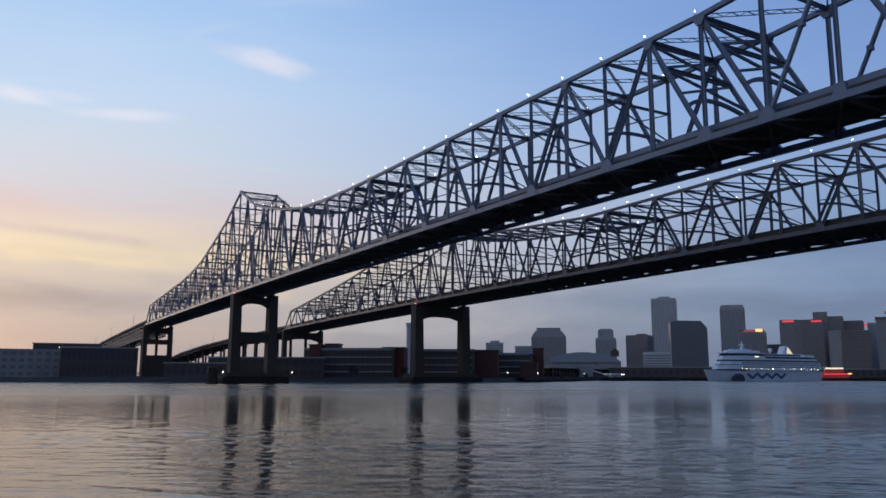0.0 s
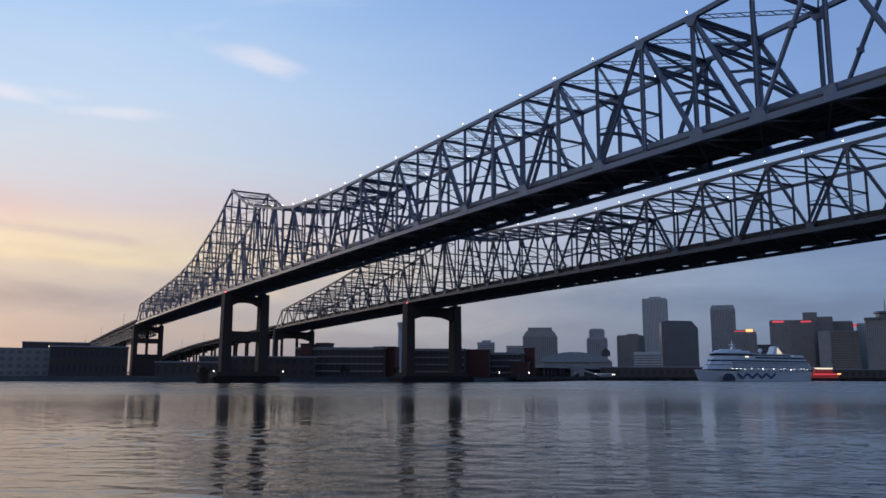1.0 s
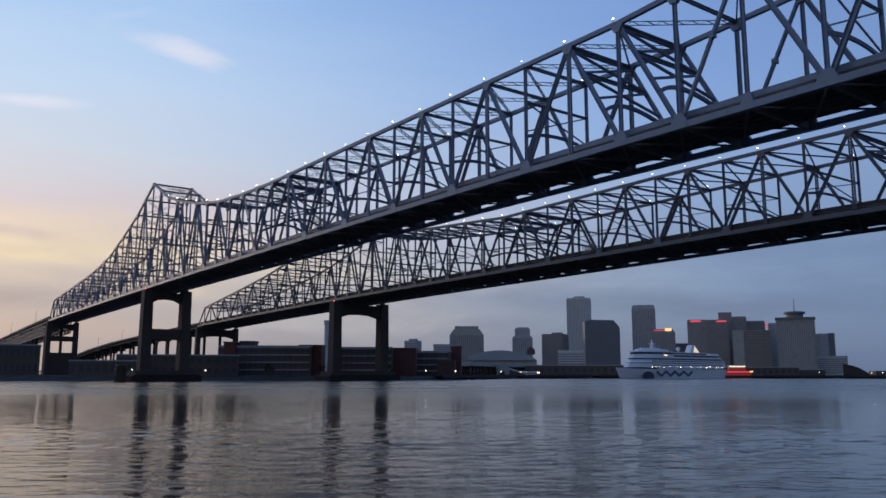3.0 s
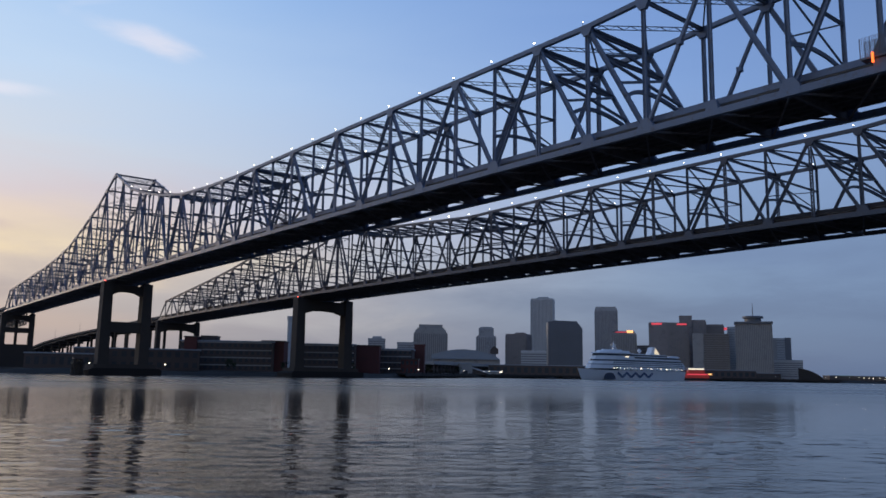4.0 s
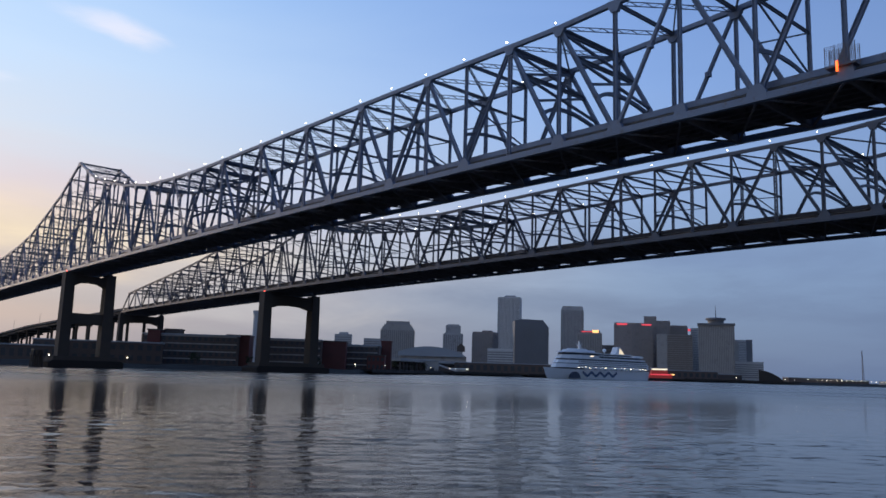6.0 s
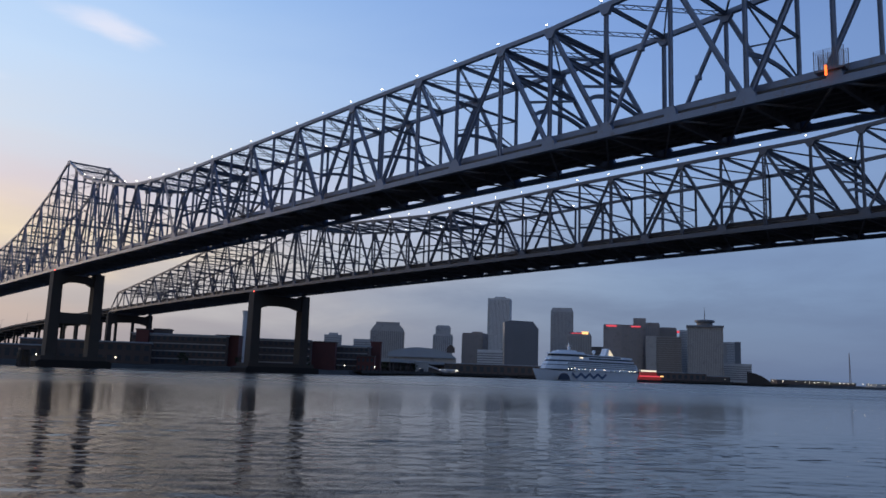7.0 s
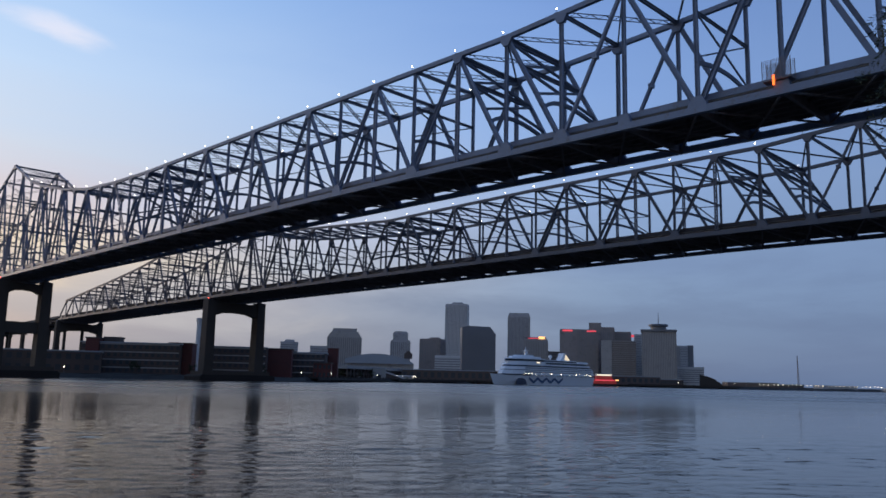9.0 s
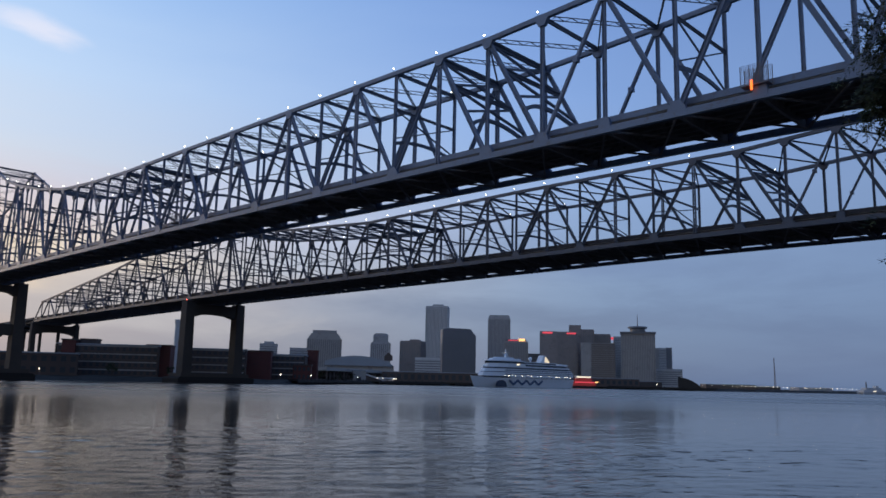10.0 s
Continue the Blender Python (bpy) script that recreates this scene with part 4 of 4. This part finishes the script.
# ---- cruise ship ----
def cruise_ship():
    root = thing("cruise_ship", pose(306, 787, 0, 0, 0, 32), "white cruise ship with blue waves on the hull, moored", "ship")
    L = 188.0
    g = Geo()
    sta = [(-L / 2, 0.3, 0.02), (-L / 2 + 6, 2.5, 0.5), (-L / 2 + 16, 7, 3.2), (-L / 2 + 34, 12, 9), (-L / 2 + 60, 14, 13), (L / 2 - 20, 14, 13), (L / 2 - 4, 13, 10.5), (L / 2, 12.5, 9)]
    for x, wt, wb in sta:
        rake = -7.0 if x < -L / 2 + 20 else 0.0
        f = max(0.0, (-L / 2 + 20 - x) / 20)
        for y, z in ((-wb, -2), (-wb - (wt - wb) * 0.5, 4), (-wt, 11.5), (wt, 11.5), (wb + (wt - wb) * 0.5, 4), (wb, -2)):
            g.v.append((x + rake * f * (z / 11.5), y, z + (1.5 * f if z > 10 else 0)))
    for i in range(len(sta) - 1):
        for j in range(6):
            a, b = i * 6 + j, i * 6 + (j + 1) % 6
            g.f.append((a, b, b + 6, a + 6))
    n = (len(sta) - 1) * 6
    g.f += [tuple(range(6)), tuple(range(n + 5, n - 1, -1))]
    part("hull", g, WHITE, root)
    # superstructure: raked white decks with recessed dark galleries between them
    def deck(name, x0, x1, z0, z1, half, rake0=0.0, rake1=0.0, mat=WHITE):
        g = Geo()
        tip = 0.25
        plan = [(0, -tip), (10, -0.72), (26, -1), (None, -1), (None, 1), (26, 1), (10, 0.72), (0, tip)] if x0 < -50 else [(0, -1), (None, -1), (None, 1), (0, 1)]
        for z, r0, r1 in ((z0, 0.0, 0.0), (z1, rake0, rake1)):
            g.v += [((x1 - r1) if u is None else x0 + r0 + u, v * half, z) for u, v in plan]
        n = len(plan)
        g.f = [tuple(range(n - 1, -1, -1)), tuple(range(n, 2 * n))] + [(i, (i + 1) % n, n + (i + 1) % n, n + i) for i in range(n)]
        part(name, g, mat, root)

    deck("promenade_gallery", -76, 88, 11.5, 13.4, 13.4, 0, 0, SHIPGLASS)
    deck("deck_tier", -84, 90, 13.4, 18.0, 14.2, 3, 1)
    deck("cabin_gallery", -78, 87, 18.0, 18.8, 13.6, 1, 0, SHIPGLASS)
    deck("deck_tier", -80, 88, 18.8, 22.4, 14.0, 3, 2)
    deck("cabin_gallery", -75, 82, 22.4, 24.2, 13.4, 1, 1, SHIPGLASS)
    deck("deck_tier", -76, 83, 24.2, 26.2, 13.8, 2, 2)
    deck("fore_tier", -73, -12, 26.2, 29.0, 13.6, 2, 3)
    deck("lido_gallery", -12, 76, 26.2, 28.4, 12.8, 0, 2, SHIPGLASS)
    deck("lido_roof", -14, 78, 28.4, 29.4, 13.6, 0, 2)
    deck("bridge_window_band", -72, -16, 29.0, 31.4, 13.2, 2.5, 1, SHIPGLASS)
    deck("bridge_wing", -73, -14, 31.4, 32.6, 15.0, 1, 2)
    deck("fore_tier", -66, -18, 32.6, 35.0, 11.5, 3, 3)
    deck("sun_deck_screen", -14, 56, 29.4, 31.0, 12.0, 0, 3, SHIPGLASS)
    deck("sun_deck", -16, 54, 31.0, 32.0, 12.6, 0, 1)
    deck("roof_house", -58, -30, 35.0, 36.6, 8.0, 2, 2)
    deck("stern_terrace", 62, 84, 29.4, 31.2, 11.0, 0, 5)
    deck("stern_terrace", 82, 92, 18.0, 22.4, 13.0, 0, 5)
    row = None
    for z in (15.8, 20.7):
        for i in range(36):
            at = Matrix.Translation((-52 + i * 3.85, -14.15 if z < 18 else -13.95, z))
            if row is None:
                ob = part("cabin_window", Geo().box(-1.3, 1.3, -0.12, 0.2, -0.7, 0.7), SHIPGLASS, root)
                ob.matrix_basis, row = at, ob.data
            else:
                shared("cabin_window", row, root, at)
    m = Geo().lathe([(1.8, 36), (1.0, 41), (0.4, 47)], 8, (-36, 0, 0))
    m.box(-40, -32, -0.4, 0.4, 40, 40.8).box(-36.4, -35.6, -5, 5, 42, 42.6).bar((-36, 0, 43), (-29, 0, 36), 0.5, 0.5)
    part("mast", m, WHITE, root)
    part("radar_dome", Geo().lathe([(0.7, 31.5), (0.7, 34), (2.0, 35), (2.5, 36.6), (1.9, 38.2), (0.4, 39)], 12, (14, 0, 0)), WHITE, root)
    f = part("funnel", Geo().plate([(31, 0, 32), (51, 0, 32), (46, 0, 37.5), (41, 0, 42), (37, 0, 41.5), (34, 0, 36)], 8, (0, 1, 0)), WHITE, root)
    # glowing plate in place of warm lamplight falling on the funnel
    part("funnel_light", Geo().plate([(39.5, -4.2, 33), (50, -4.2, 32.6), (45.5, -4.2, 37), (41, -4.2, 40.5)], 0.3, (0, 1, 0)), FUNNELGLOW, f, "glowing plate standing for warm light on the funnel side")
    # waves painted on the hull, and a dark arc put in for bow shading
    zig = [(-46 + i * 8.4, -14.1, 8.6 if i % 2 == 0 else 3.4) for i in range(9)]
    for p, q in zip(zig, zig[1:]):
        part("blue_wave", Geo().bar(p, q, 0.3, 2.8, (0, 1, 0)), BLUE, root)
    part("dark_arc", Geo().plate([(-60 + 9 * math.cos(math.pi * i / 12), -13.2, 0.5 + 8 * math.sin(math.pi * i / 12)) for i in range(13)], 3.2, (0, 1, 0)), BOWSHADE, root)
    boat = light = None
    for i in range(12):
        at = Matrix.Translation((-40 + i * 10.4, -14.9, 12.6))
        if boat is None:
            b = part("lifeboat", Geo().plate([(-4, 0, 0.6), (-3, 0, -0.9), (3, 0, -0.9), (4, 0, 0.6), (2.6, 0, 1.6), (-2.6, 0, 1.6)], 2.6, (0, 1, 0)), WHITE, root)
            b.matrix_basis, boat = at, b.data
        else:
            shared("lifeboat", boat, root, at)
    for i in range(22):
        at = Matrix.Translation((-54 + i * 6.5, -14.6, 13.6 + (i % 3) * 0.3))
        if light is None:
            b = part("deck_light", Geo().lathe([(0.1, -0.4), (0.42, 0), (0.1, 0.4)], 8), STREET, root)
            b.matrix_basis, light = at, b.data
        else:
            shared("deck_light", light, root, at)
    part("bow_light", Geo().box(-31, -25, -13.9, -13.5, 27.2, 28.6), WARMWIN, root)
    return root


cruise_ship().scale = (0.85, 0.82, 0.82)

root = thing("red_riverboat", pose(402, 842, 0, 0, 0, -10), "red riverboat with a lit white upper deck, moored", "boat")
part("hull", Geo().plate([(-23, 0, -1), (22, 0, -1), (25, 0, 3.2), (-24, 0, 3.2)], 11, (0, 1, 0)), TIMBER, root)
# lamplight on the red decks is put in as glowing material
part("main_deck", Geo().plate([(-22, 0, 3.2), (21, 0, 3.2), (20, 0, 8.4), (-21, 0, 8.4)], 10, (0, 1, 0)), REDGLOWPAINT, root)
part("lit_red_deck", Geo().box(-20, 17, -5.4, 5.4, 6.9, 8.1), REDGLOW, root)
part("upper_deck", Geo().plate([(-18, 0, 8.4), (14, 0, 8.4), (12, 0, 12.4), (-17, 0, 12.4)], 9.2, (0, 1, 0)), REDGLOWPAINT, root)
part("roof_light_row", Geo().box(-17, 12, -4.8, -4.6, 13.2, 14.6), WARMWIN, root)
part("roof", Geo().box(-18, 13, -4.8, 4.8, 14.8, 15.4), WHITE, root)
part("deck_house", Geo().box(-16, 11, -4, 4, 11, 14.8), GREY, root)
part("stern_lamp", Geo().box(19, 25, -5.6, -5, 7.2, 8.6), WARMSIGN, root)
root.scale = (0.6, 0.72, 0.92)

# downstream bank: sail-shaped canopy, low sheds, mast, moored ship
root = thing("sail_canopy", pose(528, 826, 2.4, 0, 0, -32), "dark sail-shaped canopy by the river", "canopy")
part("canopy_shell", Geo().plate([(-17, 0, 0), (18, 0, 0), (18, 0, 2.4), (13, 0, 5.6), (5, 0, 9.4), (-4, 0, 12.2), (-17, 0, 14.2)], 12, (0, 1, 0)), TIMBER, root)
root.scale = (0.72, 0.7, 0.95)
hall("low_shed", "low dark shed on the downstream bank", 595, 847, 67, 13, 5.4, -2, BROWN, ROOF, 0, 0, group="downstream sheds")
hall("low_shed", "low dark shed on the downstream bank", 668, 883, 56, 13, 4.3, 8, BROWN, ROOF, 0, 0, group="downstream sheds")
hall("low_shed", "low pale shed at the river bend", 763, 903, 70, 14, 4.0, 14, GREY, ROOF, 0, 0, group="downstream sheds")
root = thing("radio_mast", pose(717, 917, 2.4), "thin steel lattice radio mast on the bank", "mast")
g = Geo()
for sx, sy in ((-1, -1), (1, -1), (0, 1)):
    g.bar((sx * 1.8, sy * 1.6, 0), (sx * 0.3, sy * 0.3, 62), 0.5, 0.5)
for i in range(20):
    k, k2, z = 1 - i / 24, 1 - (i + 1) / 24, i * 3.1
    g.bar((-1.8 * k, -1.6 * k, z), (1.8 * k2, -1.6 * k2, z + 3.1), 0.25, 0.25).bar((1.8 * k, -1.6 * k, z), (0, 1.6 * k2, z + 3.1), 0.25, 0.25)
part("lattice_shaft", g, UNDER, root)
root.scale = (0.7, 0.7, 0.7)
root = thing("moored_ship", pose(833, 874, 0, 0, 0, 16), "pale moored riverboat with tall stacks", "boat")
part("hull", Geo().plate([(-36, 0, -1), (36, 0, -1), (38, 0, 4), (-38, 0, 4)], 14, (0, 1, 0)), GREY, root)
part("lower_deck", Geo().box(-34, 32, -6, 6, 4, 8), PALE, root)
part("upper_deck", Geo().box(-24, 26, -5, 5, 8, 12), PALE, root)
part("stack", Geo().lathe([(1.2, 12), (1.0, 21), (0.4, 24)], 10, (-16, 0, 0)), DARKCLAD, root)
part("pilot_house", Geo().box(10, 20, -3, 3, 12, 16), PALE, root)
part("lit_cabin", Geo().box(-4, 6, -6.2, -6, 5, 6.6), WARMWIN, root)
root.scale = (0.7, 0.7, 0.7)

# ---- street lamps on the banks ----
def street_lamp(x, y, h, z=2.6):
    root = thing("street_lamp", pose(x, y, z), "lit street lamp on a thin pole by the river", "street lamp", "lamps on the far bank")
    part("pole", Geo().lathe([(0.16, 0), (0.1, h)], 6), UNDER, root)
    part("lamp_head", Geo().lathe([(0.12, h - 0.1), (0.22, h + 0.2), (0.22, h + 0.5), (0.12, h + 0.8)], 8), STREET, root)
    return root


lamp0 = street_lamp(584, 822, 3.4)
rng = random.Random(11)
for i in range(1, 30):
    f = i / 29
    copy_thing(lamp0, pose(584 + 224 * f, 822 + 50 * f + rng.uniform(-1, 3), 2.5))
for x, y in ((545, 824), (556, 822), (430, 866), (462, 856), (496, 843), (522, 834), (572, 822), (118, 712), (62, 575), (150, 785), (160, 808), (232, 985), (280, 1090),
             (-135, 470), (-104, 520), (38, 540), (205, 925)):
    copy_thing(lamp0, pose(x, y, 2.5))


# ---- trees ----
def leaf_ball(g, c, r, n, size, rng, droop=0.0):
    for _ in range(n):
        d = Vector((rng.gauss(0, 1), rng.gauss(0, 1), rng.gauss(0, 0.8))).normalized() * r * rng.uniform(0.3, 1.0)
        p = c + d
        a = Vector((rng.gauss(0, 1), rng.gauss(0, 1), rng.gauss(0, 1) - droop)).normalized()
        b = a.orthogonal().normalized()
        o = len(g.v)
        g.v += [tuple(p - a * size), tuple(p + b * size * 0.35), tuple(p + a * size), tuple(p - b * size * 0.35)]
        g.f.append((o, o + 1, o + 2, o + 3))


def far_tree(x, y, h, seed, label):
    rng = random.Random(seed)
    root = thing("tree", pose(x, y, 2.5), label, "tree", "trees on the far bank")
    g = Geo().lathe([(0.5, 0), (0.35, h * 0.35), (0.12, h * 0.8)], 7)
    for i in range(6):
        a = i * 1.05 + rng.random()
        g.bar((0, 0, h * (0.3 + 0.06 * i)), (math.cos(a) * h * 0.3, math.sin(a) * h * 0.3, h * (0.55 + 0.05 * i)), 0.16, 0.16, (0.1, 0.3, 1))
    part("trunk", g, BARK, root)
    g = Geo()
    for i in range(16):
        a, rr = rng.uniform(0, 6.28), rng.uniform(0.05, 0.36) * h
        leaf_ball(g, Vector((math.cos(a) * rr, math.sin(a) * rr, h * rng.uniform(0.42, 0.88))), h * 0.15, 60, h * 0.035, rng)
    part("crown", g, LEAF, root)
    return root


models = [far_tree(-62, 505, 9, 1, "dark leafy tree on the river bank"), far_tree(-30, 512, 7, 2, "dark leafy tree on the river bank"), far_tree(12, 530, 8, 3, "dark leafy tree on the river bank")]
rng = random.Random(21)
for i in range(9):
    copy_thing(models[i % 3], pose(84 + i * 20 + rng.uniform(-2, 2), 690 + i * 44, 2.5, 0, 0, rng.uniform(0, 360)))

# ---- near bank and its tree, by the camera ----
def near_bank():
    g = Geo()
    xs = [-700, -300, -150] + [-90 + 190 * i / 39 for i in range(40)] + [160, 320, 700]
    ys = [-1500, -600, -200, -90] + [-46 + 58 * j / 15 for j in range(16)]
    nx, ny = len(xs), len(ys)
    rng = random.Random(8)
    for y in ys:
        for x in xs:
            z = 2.25 if y < -1 else 2.25 - (y + 1) * 0.27
            g.v.append((x, y, z + rng.uniform(-0.1, 0.1)))
    for j in range(ny - 1):
        for i in range(nx - 1):
            a = j * nx + i
            g.f.append((a, a + 1, a + nx + 1, a + nx))
    return g


tagged(part("near_bank", near_bank(), ROCK), "dark sloping river bank under the viewpoint", "riverbank", kind="structure")


def near_tree():
    rng = random.Random(5)
    root = thing("bank_tree", pose(15.35, 11.25, -1.2), "dark feathery-leaved tree overhanging the near bank", "tree")
    part("trunk", Geo().lathe([(0.42, 0), (0.33, 2.0), (0.27, 5.0), (0.22, 10.0), (0.1, 17.0)], 12), BARK, root)
    crown = Geo()
    tips = []
    for i in range(26):
        z = rng.uniform(10.6, 12.9) if i < 17 else (8.5 + 0.25 * (i - 17) if i < 20 else rng.uniform(9.5, 14.5))
        a = rng.uniform(1.8, 3.3) if i < 20 else rng.uniform(-1.5, 1.5)
        ln = rng.uniform(1.5, 2.9) if i < 17 else rng.uniform(1.3, 2.0)
        p, q = Vector((0, 0, z)), Vector((math.cos(a) * ln, math.sin(a) * ln, z + rng.uniform(-0.1, 0.7)))
        part("limb", Geo().bar(p, q, 0.09, 0.09, (0.2, 0.3, 1)), BARK, root)
        tips += [p.lerp(q, f) for f in (0.3, 0.5, 0.7, 0.88, 1.0)]
    for c in tips:
        for _ in range(40):
            tip = c + Vector((rng.gauss(0, 0.4), rng.gauss(0, 0.4), rng.gauss(0.0, 0.3)))
            d = Vector((rng.gauss(0, 0.6), rng.gauss(0, 0.6), -0.9)).normalized()
            for k in range(12):
                s = tip + d * 0.06 * k
                for e in (-1, 1):
                    a = (d * 0.6 + d.orthogonal().normalized() * e + Vector((rng.gauss(0, 0.4), rng.gauss(0, 0.4), rng.gauss(0, 0.4)))).normalized()
                    b = a.orthogonal().normalized()
                    o = len(crown.v)
                    crown.v += [tuple(s), tuple(s + a * 0.08 + b * 0.022), tuple(s + a * 0.17), tuple(s + a * 0.08 - b * 0.022)]
                    crown.f.append((o, o + 1, o + 2, o + 3))
    part("crown", crown, LEAF, root)
    return root


near_tree()


# ---- maintenance cages and beacon on the bridges ----
def cage(parent_at, label, lit):
    root = thing("maintenance_cage", parent_at, label, "cage", "maintenance cages")
    part("cage_floor", Geo().box(-0.9, 0.9, -2.2, 2.2, -0.1, 0.05), UNDER, root)
    for y in (-2.2, -0.75, 0.75, 2.2):
        for x in (-0.9, 0.9):
            part("cage_post", Geo().box(x - 0.05, x + 0.05, y - 0.05, y + 0.05, 0, 3.3), UNDER, root)
    for x in (-0.9, 0.9):
        g = Geo()
        for i in range(16):
            y = -2.2 + i * 0.293
            g.box(x - 0.012, x + 0.012, y - 0.02, y + 0.02, 0, 3.3)
        for i in range(12):
            z = i * 0.3
            g.box(x - 0.012, x + 0.012, -2.2, 2.2, z - 0.02, z + 0.02)
        part("mesh_panel", g, UNDER, root, kind="stuff")
    if lit:
        part("beacon_panel", Geo().box(-1.15, -0.95, 0.25, 0.55, -0.9, 0.7), ORANGE, root, "glowing orange beacon panel")
    return root


def on_bridge(spec_d, s0, n, z, dx):
    return BRIDGE @ pose(spec_d + dx, s0 + P * n, z)


cage(on_bridge(119.45, -95.2, 10.04, 51.3, -0.1), "steel mesh maintenance cage with an orange beacon", True)
cage(on_bridge(119.45, -95.2, 23.2, 52.0, -0.1), "steel mesh maintenance cage on the bridge railing", False)
cage(on_bridge(227.9, -101.9, 22.4, 51.2, -0.1), "steel mesh maintenance cage on the far bridge railing", False)


def motions():
    walk(water, [(0.0, pose(0, 0, 0)), (5.0, pose(5, -1, 0)), (10.0, pose(10, -2, 0))])


motions()
